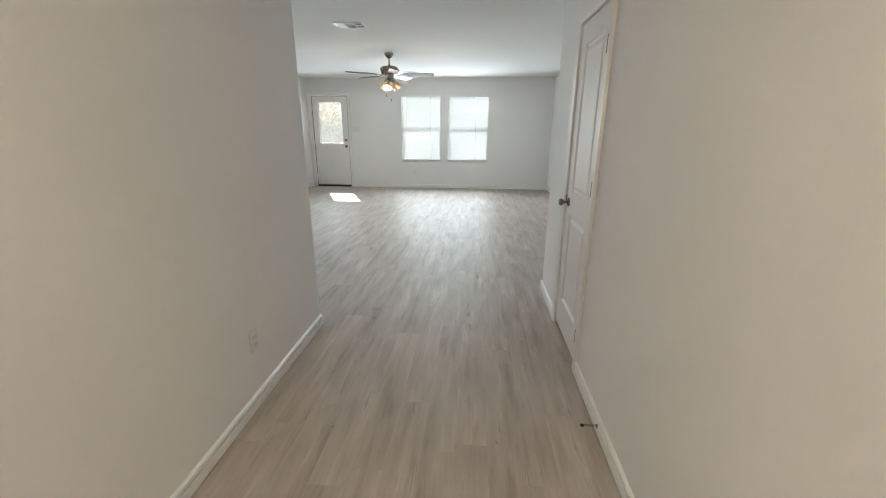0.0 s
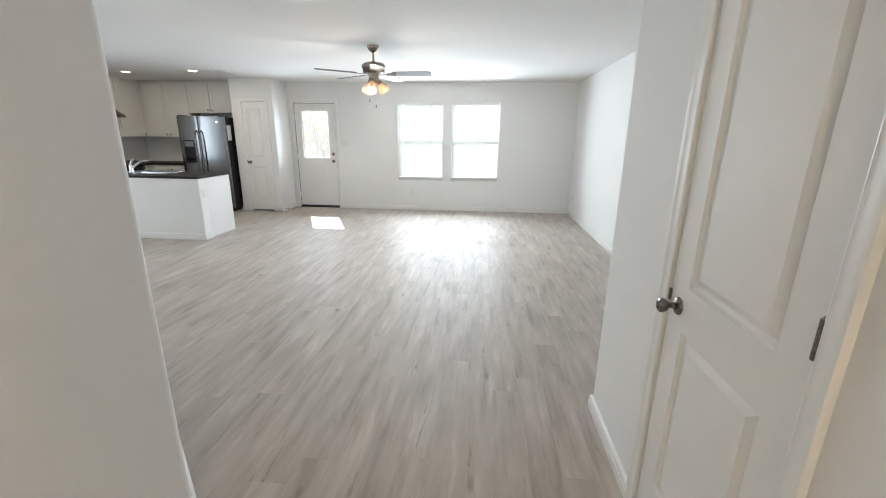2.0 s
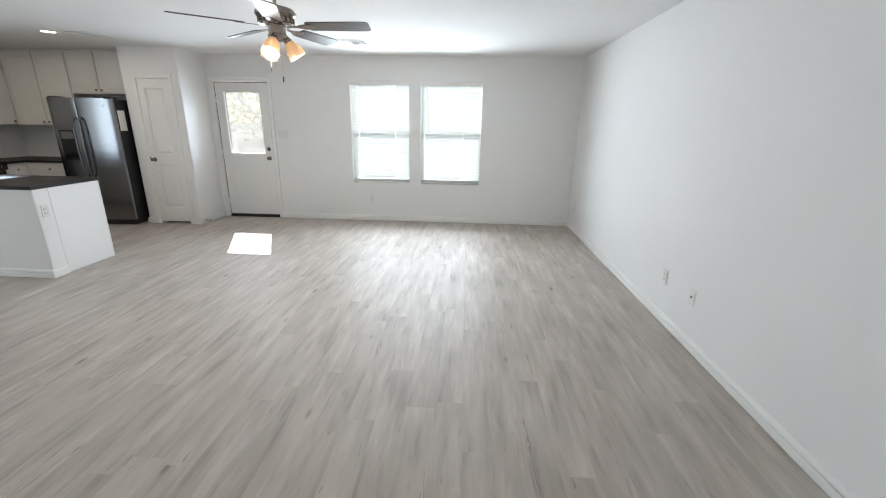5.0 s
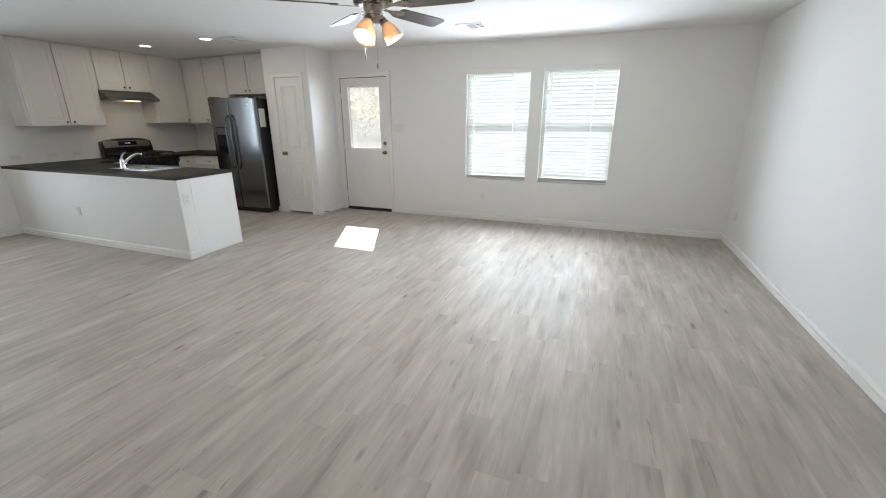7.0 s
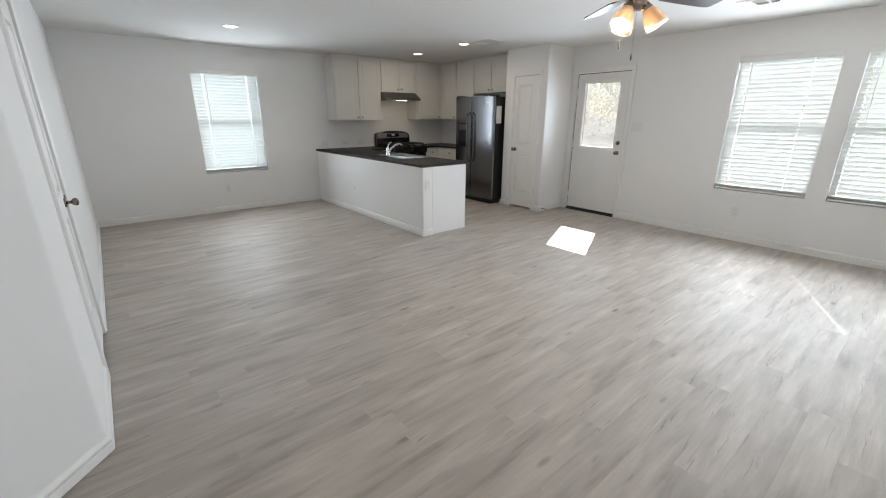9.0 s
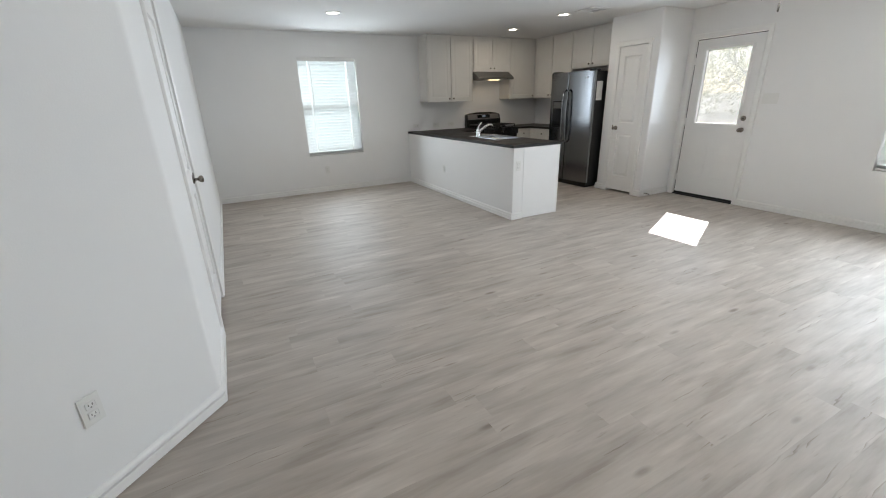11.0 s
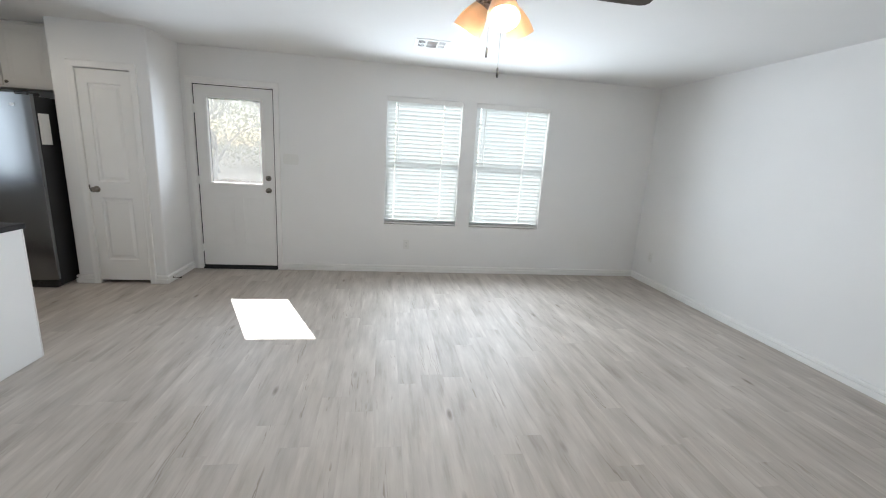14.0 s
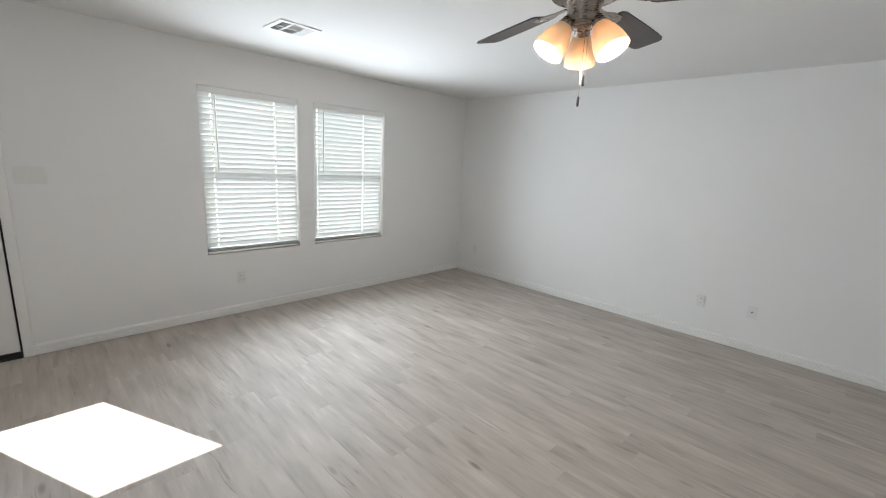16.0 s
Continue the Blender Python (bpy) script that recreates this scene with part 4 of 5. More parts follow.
def refrigerator():
    """Side-by-side refrigerator; local front towards -y, front of the doors at y = 0, from x = 0."""
    f = thing("refrigerator", pose(-5.487, 8.935, 0), "stainless side-by-side refrigerator with black sides", "refrigerator")
    w, h = 0.905, 1.765
    part("body", boxed(0.004, w - 0.004, 0.075, 0.785, 0.02, h - 0.012, bevel=0.004), BLACKMATT, f, "black textured cabinet")
    split = 0.405
    for name, x0, x1 in (("freezer_door", 0.0, split - 0.004), ("fresh_food_door", split + 0.004, w)):
        bow = (-2.0, 0.5) if x0 == 0 else (2.4, 5.0)
        d = part(name, contour_door(x0, x1, *bow, 0.085, h, 0.068), STEEL, f, "brushed stainless door")
        hx = split - 0.045 if x0 == 0 else split + 0.045
        bm = tube(bmesh.new(), [(hx, 0.0, 0.70), (hx, -0.045, 0.735), (hx, -0.058, 0.85), (hx, -0.064, 1.10), (hx, -0.058, 1.36), (hx, -0.045, 1.475), (hx, 0.0, 1.51)], 0.014, 12)
        part("handle", bm, STEEL, d, "bowed steel bar handle")
        if x0 == 0:
            part("dispenser", boxed(0.075, 0.295, -0.004, 0.020, 0.93, 1.34, bevel=0.003), BLACK, d, "black water and ice dispenser")
            part("dispenser_recess", boxed(0.095, 0.275, -0.006, -0.0045, 0.955, 1.20), DISPLAY, d)
            part("dispenser_panel", boxed(0.095, 0.275, -0.007, -0.0045, 1.225, 1.32), DARKSTEEL, d)
        else:
            part("badge", boxed(x0 + 0.34, x0 + 0.375, 0.018, 0.034, 1.655, 1.68), CHROME, d)
    part("grille", boxed(0.01, w - 0.01, 0.03, 0.075, 0.012, 0.083), BLACK, f, "black base grille")
    for x in (0.06, w - 0.06):
        part("hinge_cover", boxed(x - 0.05, x + 0.05, 0.02, 0.16, h - 0.010, h + 0.018, bevel=0.006), BLACK, f)
        for y in (0.14, 0.72):
            part("foot", lathe(bmesh.new(), [(0, 0), (0.02, 0), (0.02, 0.022), (0, 0.022)], 10, Matrix.Translation((x, y, 0))), RUBBER, f)


refrigerator()
sheet = thing("paper_sheet", pose(-4.5845, 9.06, 1.34), "white paper sheet fixed to the refrigerator's black side", "paper")
part("leaf", boxed(0.0, 0.0025, -0.035, 0.085, 0.0, 0.27), PAPER, sheet)
part("booklet", boxed(0.0028, 0.008, -0.025, 0.075, 0.01, 0.25), PAPER, sheet)

# ---- plates on the walls ----


def plate(m, w, h, kind, label, category):
    """A cover plate: kind 'outlet', 'switch' (rockers in a row) or 'jack'."""
    p = thing("wall_plate", m, label, category, "wall plates")
    part("cover", boxed(-w / 2, w / 2, -0.006, -0.0003, -h / 2, h / 2, bevel=0.002), PLATE, p)
    if kind == "outlet":
        for z in (-0.020, 0.020):
            r = part("receptacle", boxed(-0.017, 0.017, -0.0085, -0.006, z - 0.014, z + 0.014, bevel=0.003), PLATE, p)
            for x in (-0.0065, 0.0065):
                part("slot", boxed(x - 0.0012, x + 0.0012, -0.0088, -0.0084, z - 0.002, z + 0.007), SLOT, r)
            part("slot", boxed(-0.002, 0.002, -0.0088, -0.0084, z - 0.010, z - 0.006), SLOT, r)
    elif kind == "switch":
        n = max(1, round(w / 0.046) - 0 if w > 0.08 else 1)
        for i in range(n):
            x = (i - (n - 1) / 2) * 0.046
            part("rocker", boxed(x - 0.0165, x + 0.0165, -0.0085, -0.006, -0.033, 0.033, bevel=0.0015), PLATE, p)
    elif kind == "wide":
        for x in (-0.020, 0.020):
            r = part("receptacle", boxed(x - 0.014, x + 0.014, -0.0085, -0.006, -0.017, 0.017, bevel=0.003), PLATE, p)
            for z in (-0.0065, 0.0065):
                part("slot", boxed(x - 0.002, x + 0.007, -0.0088, -0.0084, z - 0.0012, z + 0.0012), SLOT, r)
    else:
        part("jack", lathe(bmesh.new(), [(0.008, 0.006), (0.008, 0.012), (0.004, 0.012), (0.004, 0.008), (0, 0.008)], 12, Matrix.Rotation(radians(90), 4, "X")), NICKEL, p)
    return p


OUT = "white duplex outlet on the drywall above the baseboard"
plate(pose(-1.24, NORTH, 0.358), 0.072, 0.118, "outlet", OUT, "outlet")
plate(pose(-2.597, NORTH, 1.315), 0.164, 0.118, "switch", "white triple rocker switch beside the back door", "switch")
plate(pose(EAST, 9.42, 0.355, 0, 0, -90), 0.072, 0.118, "outlet", OUT, "outlet")
plate(pose(EAST, 6.54, 0.37, 0, 0, -90), 0.072, 0.118, "outlet", OUT, "outlet")
plate(pose(EAST, 6.13, 0.37, 0, 0, -90), 0.072, 0.118, "jack", "white cable jack plate beside an outlet", "wall plate")
plate(pose(WEST, 5.38, 0.365, 0, 0, 90), 0.072, 0.118, "outlet", OUT, "outlet")
for y in (7.05, 7.45, 7.76):
    plate(pose(WEST, y, 0.985, 0, 0, 90), 0.118, 0.072, "wide", "white horizontal outlet above the dark counter", "outlet")
plate(pose(-5.51, ISLAND_S, 0.405), 0.072, 0.118, "outlet", "white duplex outlet on the peninsula half wall", "outlet")
plate(pose(ISLAND_E, ISLAND_S + 0.075, 0.655, 0, 0, 90), 0.072, 0.118, "outlet", "white duplex outlet on the end of the half wall", "outlet")
plate(pose(HALL_W, 1.905, 0.37, 0, 0, 90), 0.072, 0.118, "outlet", OUT, "outlet")
plate(pose(-1.49, DIAG + 1.49, 0.395, 0, 0, 135), 0.072, 0.118, "outlet", "white duplex outlet on the cut corner wall", "outlet")
plate(pose(-1.305, DIAG + 1.305, 1.33, 0, 0, 135), 0.118, 0.118, "switch", "white double rocker switch on the cut corner wall", "switch")


def door_stop(m):
    """A spring door stop screwed into the baseboard; points along local -y."""
    s = thing("door_stop", m, "bronze spring door stop screwed to the baseboard", "door stop", "door stops")
    pts = [(0.0055 * math.cos(a), -0.004 - 0.062 * a / (2 * math.pi * 9), 0.0055 * math.sin(a)) for a in (2 * math.pi * 9 * i / 90 for i in range(91))]
    part("spring", tube(bmesh.new(), pts, 0.0013, 5), NICKEL, s)
    r = Matrix.Rotation(radians(90), 4, "X")
    part("foot", lathe(bmesh.new(), [(0, 0), (0.010, 0), (0.008, 0.005), (0, 0.006)], 12, r), NICKEL, s)
    part("tip", lathe(bmesh.new(), [(0.006, 0.066), (0.0075, 0.068), (0.0075, 0.078), (0.005, 0.081), (0, 0.082)], 12, r), RUBBER, s, "rubber tip")


door_stop(pose(HALL_E - 0.0152, 1.80, 0.045, 0, 0, -90))
door_stop(pose(PANTRY_E + 0.0152, 9.235, 0.045, 0, 0, 90))

# ---- ceiling ----


def downlight(x, y):
    d = thing("recessed_light", pose(x, y, CEILING), "round white recessed ceiling light, switched on", "ceiling light", "recessed lights")
    part("trim_ring", lathe(bmesh.new(), [(0.094, -0.0005), (0.092, -0.006), (0.078, -0.009), (0.064, -0.004), (0.064, -0.0005)], 32), TRIM, d)
    part("lens", lathe(bmesh.new(), [(0.0635, -0.003), (0.050, -0.0045), (0, -0.0052)], 32), LENS, d, "glowing frosted lens")
    data, _ = lamp("downlight", "AREA", DOWN_W, (1.0, 0.87, 0.70), look((x, y, CEILING - 0.012), (x, y + 0.001, 0)))
    data.shape, data.size = "DISK", 0.14


DOWN_W = 1.1
for x, y in ((-5.36, 5.37), (-5.79, 8.34), (-4.55, 8.26)):
    downlight(x, y)


def vent(x, y, w, d, turn, label):
    """A stamped ceiling register: two by two fields of blades over a dark duct."""
    v = thing("ceiling_vent", pose(x, y, CEILING, 0, 0, turn), label, "vent", "ceiling vents")
    part("duct", boxed(-w / 2 + 0.02, w / 2 - 0.02, -d / 2 + 0.02, d / 2 - 0.02, -0.0035, -0.0008), DUCT, v)
    f = bmesh.new()
    e = 0.034
    for x0, x1, y0, y1 in ((-w / 2, w / 2, -d / 2, -d / 2 + e), (-w / 2, w / 2, d / 2 - e, d / 2), (-w / 2, -w / 2 + e, -d / 2 + e, d / 2 - e), (w / 2 - e, w / 2, -d / 2 + e, d / 2 - e)):
        box(f, x0, x1, y0, y1, -0.008, -0.0005, 0.001)
    cols = [(-w / 2 + e, -w / 6), (-w / 6, w / 6), (w / 6, w / 2 - e)]
    for x in (-w / 6, w / 6):
        box(f, x - 0.006, x + 0.006, -d / 2 + e, d / 2 - e, -0.010, -0.001)
    box(f, -w / 2 + e, w / 2 - e, -0.006, 0.006, -0.0105, -0.0015)
    part("frame", f, VENT, v)
    for ci, (xa, xb) in enumerate(cols):
        xa, xb = xa + 0.006, xb - 0.006
        for qy in (-1, 1):
            ya, yb = sorted((qy * 0.006, qy * (d / 2 - e)))
            n = 5
            for i in range(n):
                bl = bmesh.new()
                if ci == 1:
                    y_at = ya + (i + 0.5) * (yb - ya) / n
                    box(bl, -(xb - xa) / 2, (xb - xa) / 2, -0.006, 0.006, -0.0005, 0.0005)
                    m = Matrix.Translation(((xa + xb) / 2, y_at, -0.0078)) @ Matrix.Rotation(radians(48 * qy), 4, "X")
                else:
                    x_at = xa + (i + 0.5) * (xb - xa) / n
                    box(bl, -0.005, 0.005, -(yb - ya) / 2, (yb - ya) / 2, -0.0005, 0.0005)
                    m = Matrix.Translation((x_at, (ya + yb) / 2, -0.0078)) @ Matrix.Rotation(radians(48 * (ci - 1)), 4, "Y")
                bmesh.ops.transform(bl, matrix=m, verts=bl.verts)
                part("blade", bl, VENT, v)


vent(-1.155, 4.76, 0.31, 0.26, 0, "white square ceiling air register over the living room")
vent(-1.145, 8.76, 0.31, 0.28, 0, "white square ceiling air register near the windows")
vent(-4.20, 8.41, 0.31, 0.31, 0, "white square ceiling air register over the kitchen")
vent(-3.57, 5.35, 0.31, 0.20, 0, "white ceiling air register over the dining corner")


def ceiling_fan(x, y, turn):
    """Five dark blades, a nickel motor and three lit glass shades."""
    f = thing("ceiling_fan", pose(x, y, CEILING), "five-blade ceiling fan, brushed nickel, three lit glass shades", "ceiling fan")
    part("canopy", lathe(bmesh.new(), [(0, -0.0005), (0.066, -0.0005), (0.068, -0.012), (0.060, -0.035), (0.042, -0.058), (0.020, -0.072), (0.014, -0.074)], 32), FANMETAL, f)
    part("downrod", lathe(bmesh.new(), [(0.0125, -0.035), (0.0125, -0.135), (0.020, -0.137), (0.024, -0.150), (0.030, -0.158)], 20), FANMETAL, f)
    motor = part("motor", lathe(bmesh.new(), [(0.030, -0.150), (0.085, -0.155), (0.122, -0.168), (0.138, -0.190), (0.138, -0.205), (0.125, -0.222), (0.112, -0.226), (0.112, -0.255), (0.120, -0.262), (0.100, -0.270), (0.065, -0.272), (0.060, -0.30), (0.058, -0.325), (0.066, -0.330), (0.064, -0.352), (0.045, -0.366), (0, -0.370)], 40), FANMETAL, f)
    for i in range(18):
        a = 2 * math.pi * i / 18
        rb = boxed(-0.004, 0.004, 0.110, 0.124, -0.258, -0.224)
        bmesh.ops.transform(rb, matrix=Matrix.Rotation(a, 4, "Z"), verts=rb.verts)
        part("motor_rib", rb, FANMETAL, motor)
    zb = -0.272
    for i in range(5):
        rot = Matrix.Rotation(radians(turn + 72 * i), 4, "Z")
        pitch = Matrix.Translation((0, 0, zb)) @ Matrix.Rotation(radians(-12), 4, "X")
        bm = bmesh.new()
        out = [(0.215, 0.050), (0.235, 0.060), (0.40, 0.066), (0.56, 0.069), (0.625, 0.068), (0.650, 0.060), (0.660, 0.045)]
        ring = [(px, -py) for px, py in out] + [(px, py) for px, py in out[::-1]]
        prism(bm, ring, -0.003, 0.003)
        bmesh.ops.transform(bm, matrix=rot @ pitch, verts=bm.verts)
        bl = part("blade", bm, BLADE, f, "dark veneer blade")
        br = bmesh.new()
        prism(br, [(0.095, -0.012), (0.15, -0.014), (0.19, -0.034), (0.235, -0.040), (0.262, -0.022), (0.272, 0.0), (0.262, 0.022), (0.235, 0.040), (0.19, 0.034), (0.15, 0.014), (0.095, 0.012)], -0.0075, -0.0035)
        for sx, sy in ((0.225, 0.022), (0.225, -0.022), (0.252, 0.0)):
            lathe(br, [(0.005, -0.0075), (0.004, -0.0095), (0, -0.010)], 8, Matrix.Translation((sx, sy, 0)))
        bmesh.ops.transform(br, matrix=rot @ pitch, verts=br.verts)
        part("blade_bracket", br, FANMETAL, bl, "nickel blade bracket")
    for az in (27, 147, 267):
        m = Matrix.Rotation(radians(az), 4, "Z") @ Matrix.Translation((0.045, 0, -0.332)) @ Matrix.Rotation(radians(180 - 33), 4, "Y")
        arm = part("lamp_socket", lathe(bmesh.new(), [(0.010, -0.02), (0.017, 0.0), (0.024, 0.018), (0.030, 0.040), (0.028, 0.052), (0.012, 0.054)], 20, m), FANMETAL, f, "nickel lamp socket")
        shade_profile = [(0.026, 0.040), (0.031, 0.048), (0.044, 0.076), (0.054, 0.106), (0.059, 0.134), (0.060, 0.154)]
        inner = [(r - 0.003, z) for r, z in shade_profile[::-1]]
        part("shade", lathe(bmesh.new(), shade_profile + inner, 28, m), SHADE, arm, "frosted glass tulip shade glowing warm")
        part("bulb", lathe(bmesh.new(), [(0.012, 0.055), (0.016, 0.066), (0.025, 0.086), (0.027, 0.100), (0.020, 0.116), (0, 0.124)], 18, m), BULB, arm, "lit frosted bulb")
        spot = Matrix.Translation((x, y, CEILING - 0.022)) @ m @ Matrix.Translation((0, 0, 0.185))
        data, _ = lamp("fan_light", "POINT", FAN_W, (1.0, 0.89, 0.76), Matrix.Translation(spot.translation))
        data.shadow_soft_size = 0.03
    for dx, dy, z1 in ((-0.042, -0.048, -0.540), (0.016, -0.006, -0.600)):
        ch = part("pull_chain", tube(bmesh.new(), [(dx, dy, -0.34), (dx * 1.05, dy * 1.05, -0.45), (dx * 1.05, dy * 1.05, z1)], 0.0007, 6), FANMETAL, f, "thin bead pull chain")
        part("pull_fob", tube(bmesh.new(), [(dx * 1.05, dy * 1.05, z1), (dx * 1.05, dy * 1.05, z1 - 0.008), (dx * 1.05, dy * 1.05, z1 - 0.035), (dx * 1.05, dy * 1.05, z1 - 0.040)], [0.002, 0.0045, 0.005, 0.002], 10), IRON, ch, "dark pull fob")

    # everything under the canopy hangs on a slightly longer rod
    for ob in f.children_recursive:
        if not ob.name.startswith("canopy"):
            ob.data.transform(Matrix.Translation((0, 0, -0.022)))


FAN_W = 2.1
ceiling_fan(-1.115, 6.505, 0)

# unseen lamp behind the start, added to account for the hall's warm walls
unseen_hall_light = thing("unseen_ceiling_light", pose(-0.07, -0.75, CEILING), "unseen ceiling light in the entry, added for the hall's warm light", "ceiling light")
part("pan", lathe(bmesh.new(), [(0, -0.0005), (0.15, -0.0005), (0.15, -0.022), (0.142, -0.024)], 32), TRIM, unseen_hall_light)
part("diffuser", lathe(bmesh.new(), [(0.141, -0.023), (0.135, -0.045), (0.10, -0.075), (0.05, -0.09), (0, -0.094)], 32), LENS, unseen_hall_light, "glowing frosted diffuser")
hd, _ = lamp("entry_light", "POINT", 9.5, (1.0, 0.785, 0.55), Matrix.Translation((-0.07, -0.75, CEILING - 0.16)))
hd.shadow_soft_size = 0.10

# ---- yard trees ----


def tree(x, y, height, spread, seed, label, deep=3, leaves=14, size=0.065):
    """A thin-leaved tree: tapered trunk, forking limbs, a crown of loose leaf sprays."""
    t = thing("tree", pose(x, y, -0.2), label, "tree", "yard trees")
    rnd = random.Random(seed)
    wood, tips = bmesh.new(), []

    def limb(start, way, length, r, level):
        pts, p, w = [start], start.copy(), way.copy()
        n = 5
        for i in range(n):
            w = (w + Vector((rnd.uniform(-0.22, 0.22), rnd.uniform(-0.22, 0.22), rnd.uniform(-0.08, 0.14)))).normalized()
            p = p + w * (length / n)
            pts.append(p.copy())
        tube(wood, pts, [r * (1 - 0.62 * i / n) for i in range(n + 1)], 7 if level < 2 else 5)
        if level >= deep:
            tips.extend(pts[2:])
            return
        for k in range(3):
            at = pts[-1 - (k % 3)]
            a = rnd.uniform(0, 2 * math.pi)
            out = Vector((math.cos(a) * spread, math.sin(a) * spread, rnd.uniform(0.15, 0.8)))
            limb(at, (w * 0.6 + out).normalized(), length * rnd.uniform(0.55, 0.8), r * 0.5, level + 1)

    limb(Vector((0, 0, 0)), Vector((rnd.uniform(-0.2, 0.2), rnd.uniform(-0.1, 0.1), 1)).normalized(), height * 0.36, 0.020 * height ** 0.9, 0)
    part("trunk", wood, BARK, t, "grey-brown forked trunk and limbs")
    verts, faces = [], []
    for c in tips:
        for _ in range(leaves):
            p = c + Vector((rnd.gauss(0, 0.28), rnd.gauss(0, 0.28), rnd.gauss(0, 0.22)))
            n = Vector((rnd.uniform(-1, 1), rnd.uniform(-1, 1), rnd.uniform(-0.3, 1))).normalized()
            u = n.orthogonal().normalized()
            v = n.cross(u)
            s = size * rnd.uniform(0.6, 1.4)
            i = len(verts)
            verts += [p - u * s, p + v * s * 0.4, p + u * s, p - v * s * 0.4]
            faces.append((i, i + 1, i + 2, i + 3))
    data = bpy.data.meshes.new("crown")
    data.from_pydata(verts, [], faces)
    data.materials.append(LEAF)
    ob = new("crown", data)
    ob.parent = t
    tagged(ob, "loose yellow-green leaves with gaps of sky")


for i, (x, y, h) in enumerate(((-4.35, 16.6, 5.2), (-3.95, 18.6, 5.6), (-6.4, 17.6, 5.0))):
    tree(x, y, h, 0.75, 70 + i, "nearly bare mesquite-like tree with pale forked limbs", 4, 3, 0.018)
for i, (x, y, h) in enumerate(((-8.5, 21.5, 6.0), (-12.5, 23.0, 6.5), (-6.6, 26.0, 6.5), (-16.5, 25.5, 7.0), (-2.0, 27.5, 6.5), (-10.5, 29.0, 7.0), (-4.5, 32.0, 7.0), (-20.5, 30.0, 7.5))):
    tree(x, y, h, 0.75, 40 + i, "yellow-green mesquite-like tree with a forked trunk", 3, 44, 0.028)


def thicket():
    """Far woods behind the yard: leaf sprays on a thin scaffold, too many to count."""
    rnd = random.Random(91)
    verts, faces = [], []
    for _ in range(420):
        x, y = rnd.uniform(-42, 12), rnd.uniform(34, 44)
        top = rnd.uniform(2.5, 8.5)
        c = Vector((x, y, -0.2 + top * rnd.uniform(0.15, 1.0)))
        for _ in range(95):
            p = c + Vector((rnd.gauss(0, 0.9), rnd.gauss(0, 0.6), rnd.gauss(0, 0.6)))
            p.z = max(p.z, -0.15)
            n = Vector((rnd.uniform(-1, 1), rnd.uniform(-1, 1), rnd.uniform(-0.3, 1))).normalized()
            u = n.orthogonal().normalized()
            v = n.cross(u)
            a = rnd.uniform(0.06, 0.16)
            i = len(verts)
            verts += [p - u * a, p + v * a * 0.5, p + u * a, p - v * a * 0.5]
            faces.append((i, i + 1, i + 2, i + 3))
    data = bpy.data.meshes.new("woods")
    data.from_pydata(verts, [], faces)
    data.materials.append(LEAF)
    tagged(new("woods", data), "yellow-green brush and woods beyond the yard", "woods", "", "stuff")


thicket()


def picket_fence(x0, x1, y, top):
    """A low cedar fence across the yard."""
    f = thing("wooden_fence", pose(x0, y, -0.2), "low cedar picket fence across the back yard", "fence")
    rnd = random.Random(7)
    n = int((x1 - x0) / 0.15)
    for i in range(n):
        x, h = i * 0.15, top + 0.2 + rnd.uniform(-0.012, 0.012)
        bm = bmesh.new()
        prism(bm, [(x, 0.02), (x + 0.138, 0.02), (x + 0.138, h - 0.03), (x + 0.11, h), (x + 0.028, h), (x, h - 0.03)], 0.0, 0.017)
        bmesh.ops.transform(bm, matrix=Matrix.Rotation(radians(90), 4, "X"), verts=bm.verts)
        part("picket", bm, CEDAR, f)
    for z in (0.2, 0.65):
        part("rail", boxed(0, n * 0.15, 0.0, 0.04, z, z + 0.085), CEDAR, f)
    for i in range(0, n, 16):
        part("post", boxed(i * 0.15 + 0.02, i * 0.15 + 0.11, 0.04, 0.13, 0.0, top + 0.16), CEDAR, f)


picket_fence(-9.5, -2.0, 14.2, 0.70)

# ---- yard ----
structure("ground", boxed(-400, 400, -400, 400, -0.45, -0.20), SOIL, "pale dry soil of the yard", "ground")

# ---- floor: planks are pieces of it ----
floor = structure("floor", boxed(WEST - 0.05, EAST + 0.05, HALL_END - 0.05, NORTH + 0.10, -0.16, -0.006), RUBBER, "grey-taupe wood-look vinyl plank floor", "floor")
PW, PL = 0.1525, 1.22
plank_meshes = {}


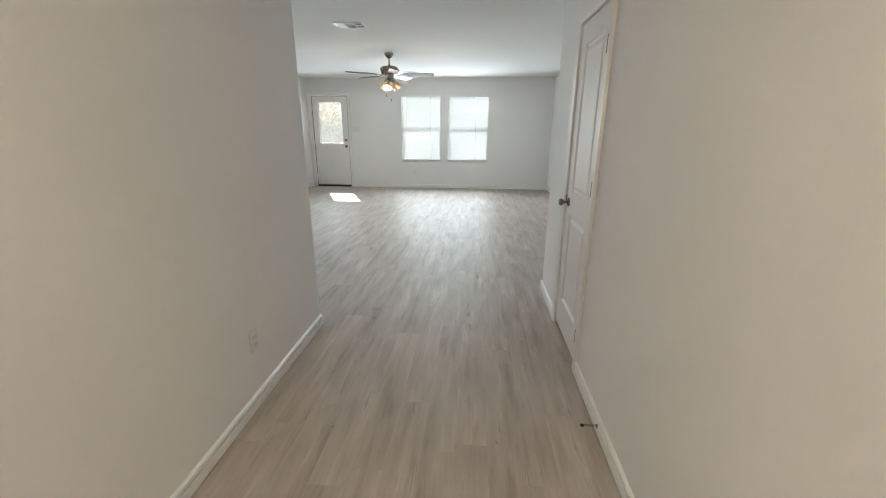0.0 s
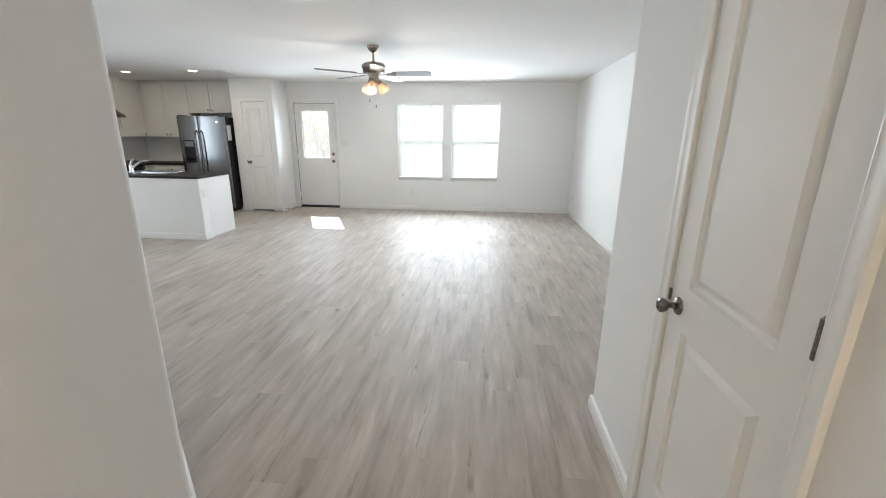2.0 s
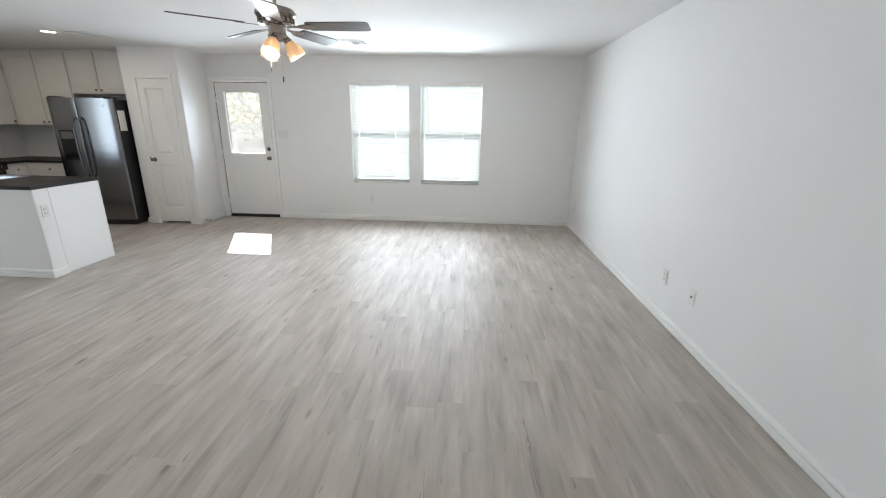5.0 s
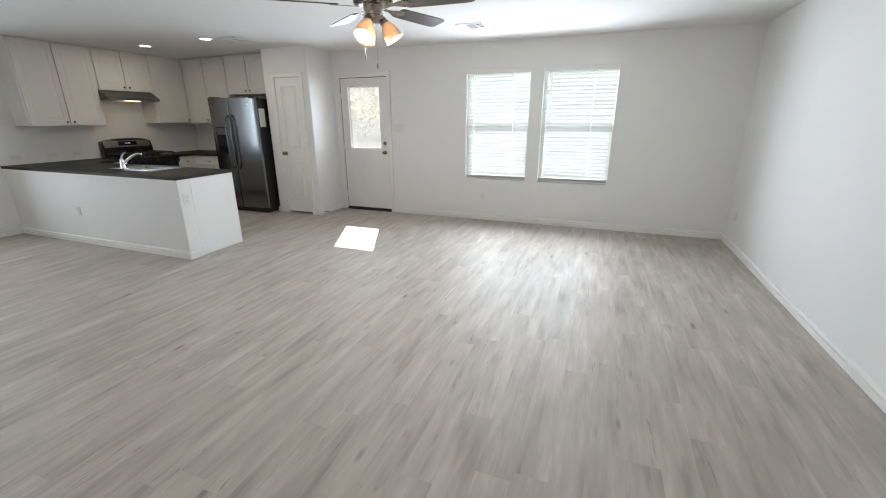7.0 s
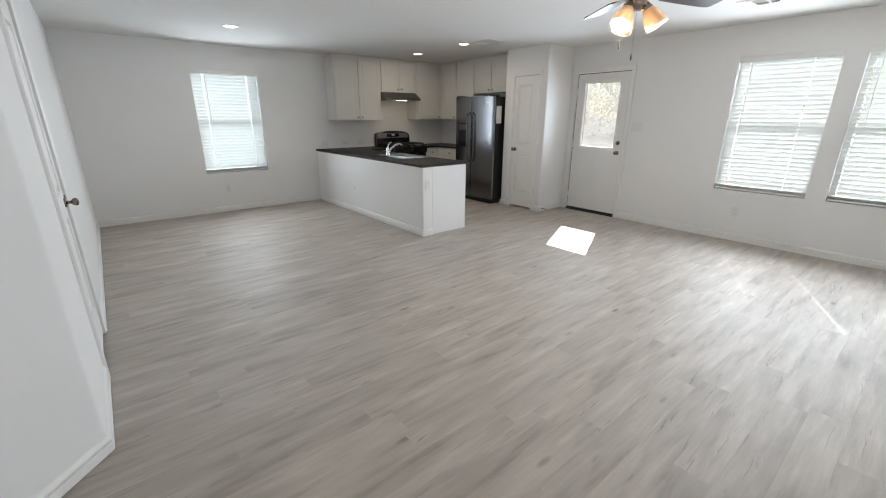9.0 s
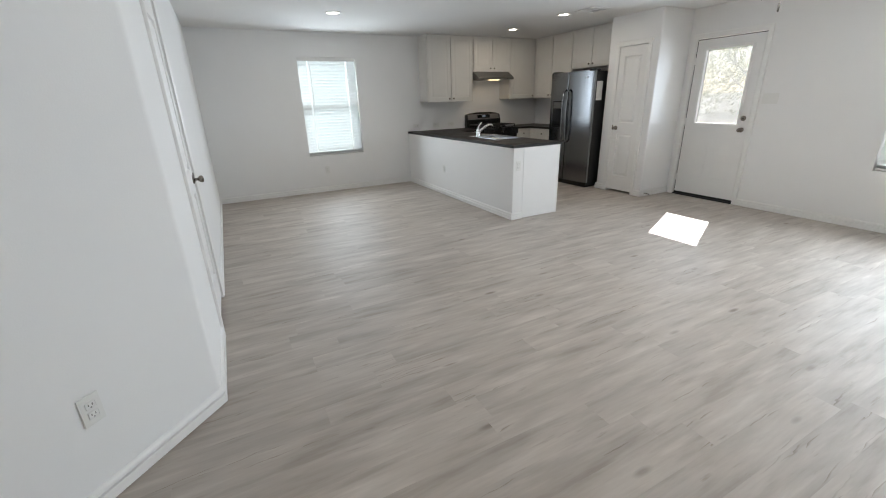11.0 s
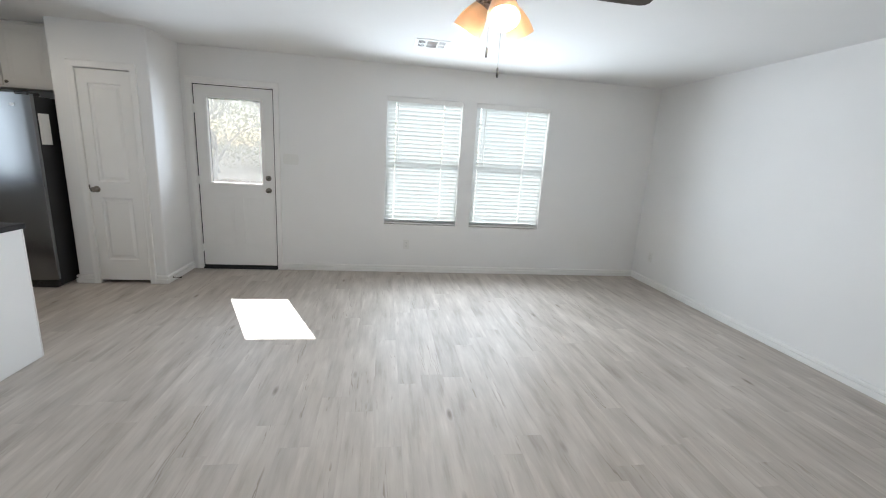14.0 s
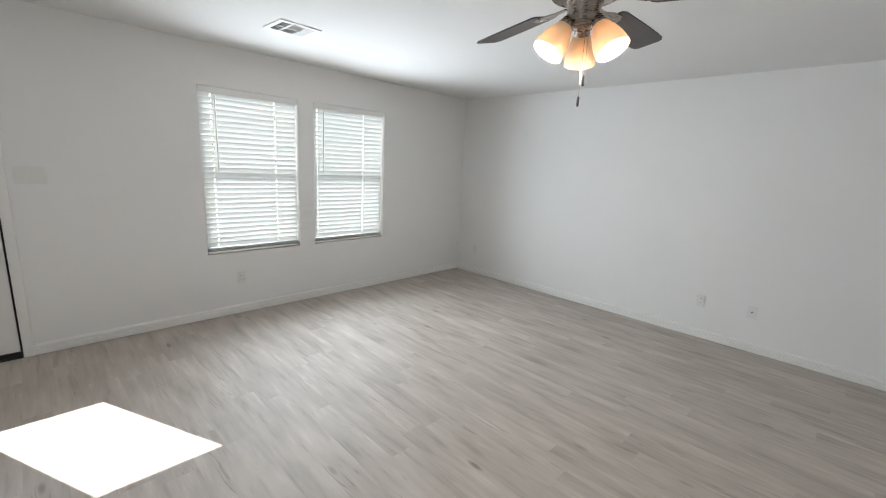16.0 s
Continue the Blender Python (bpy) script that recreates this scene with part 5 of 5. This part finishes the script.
def plank_mesh(w, length):
    key = (round(w, 4), round(length, 3))
    if key not in plank_meshes:
        g, c = 0.00004, 0.00015
        bm = bmesh.new()
        x, y = w / 2 - g, length / 2 - g
        lo = [bm.verts.new((sx * x, sy * y, -0.006)) for sx, sy in ((-1, -1), (1, -1), (1, 1), (-1, 1))]
        mi = [bm.verts.new((sx * x, sy * y, -0.0003)) for sx, sy in ((-1, -1), (1, -1), (1, 1), (-1, 1))]
        hi = [bm.verts.new((sx * (x - c), sy * (y - c), 0.0)) for sx, sy in ((-1, -1), (1, -1), (1, 1), (-1, 1))]
        for a, b in ((lo, mi), (mi, hi)):
            for i in range(4):
                bm.faces.new((a[i], a[(i + 1) % 4], b[(i + 1) % 4], b[i]))
        bm.faces.new(hi)
        data = bpy.data.meshes.new("plank")
        bm.to_mesh(data)
        bm.free()
        data.materials.append(PLANK)
        plank_meshes[key] = data
    return plank_meshes[key]


dice = random.Random(7)
FAR = -5.4                         # planks west of this line are joined
far_verts, far_faces = [], []
x = WEST - 0.03
while x < EAST:
    x1 = min(x + PW, EAST + 0.02)
    if x1 > HALL_W and x < HALL_E:
        y_start = HALL_END
    elif x1 > CORNER_B[0] and x < HALL_W:
        y_start = DIAG - x1 - 0.02
    else:
        y_start = SOUTH_E - 0.04
    y_end = NORTH + 0.02
    y = y_start - dice.uniform(0.1, PL - 0.1)
    while y < y_end:
        a, b = max(y, y_start), min(y + PL, y_end)
        if b - a > 0.01:
            if x < FAR:
                n, g = len(far_verts), 0.0001
                far_verts += [(px, py, pz) for pz in (-0.006, 0.0) for px, py in ((x + g, a + g), (x1 - g, a + g), (x1 - g, b - g), (x + g, b - g))]
                far_faces += [(n + 4, n + 5, n + 6, n + 7)] + [(n + i, n + (i + 1) % 4, n + 4 + (i + 1) % 4, n + 4 + i) for i in range(4)]
                y += PL
                continue
            p = new("plank", plank_mesh(x1 - x, b - a))
            p.parent = floor
            p.location = ((x + x1) / 2, (a + b) / 2, 0)
        y += PL
    x = x1
data = bpy.data.meshes.new("plank_field")
data.from_pydata(far_verts, [], far_faces)
data.materials.append(PLANK)
field = new("plank_field", data)
field.parent = floor
tagged(field, "", "", "", "stuff")
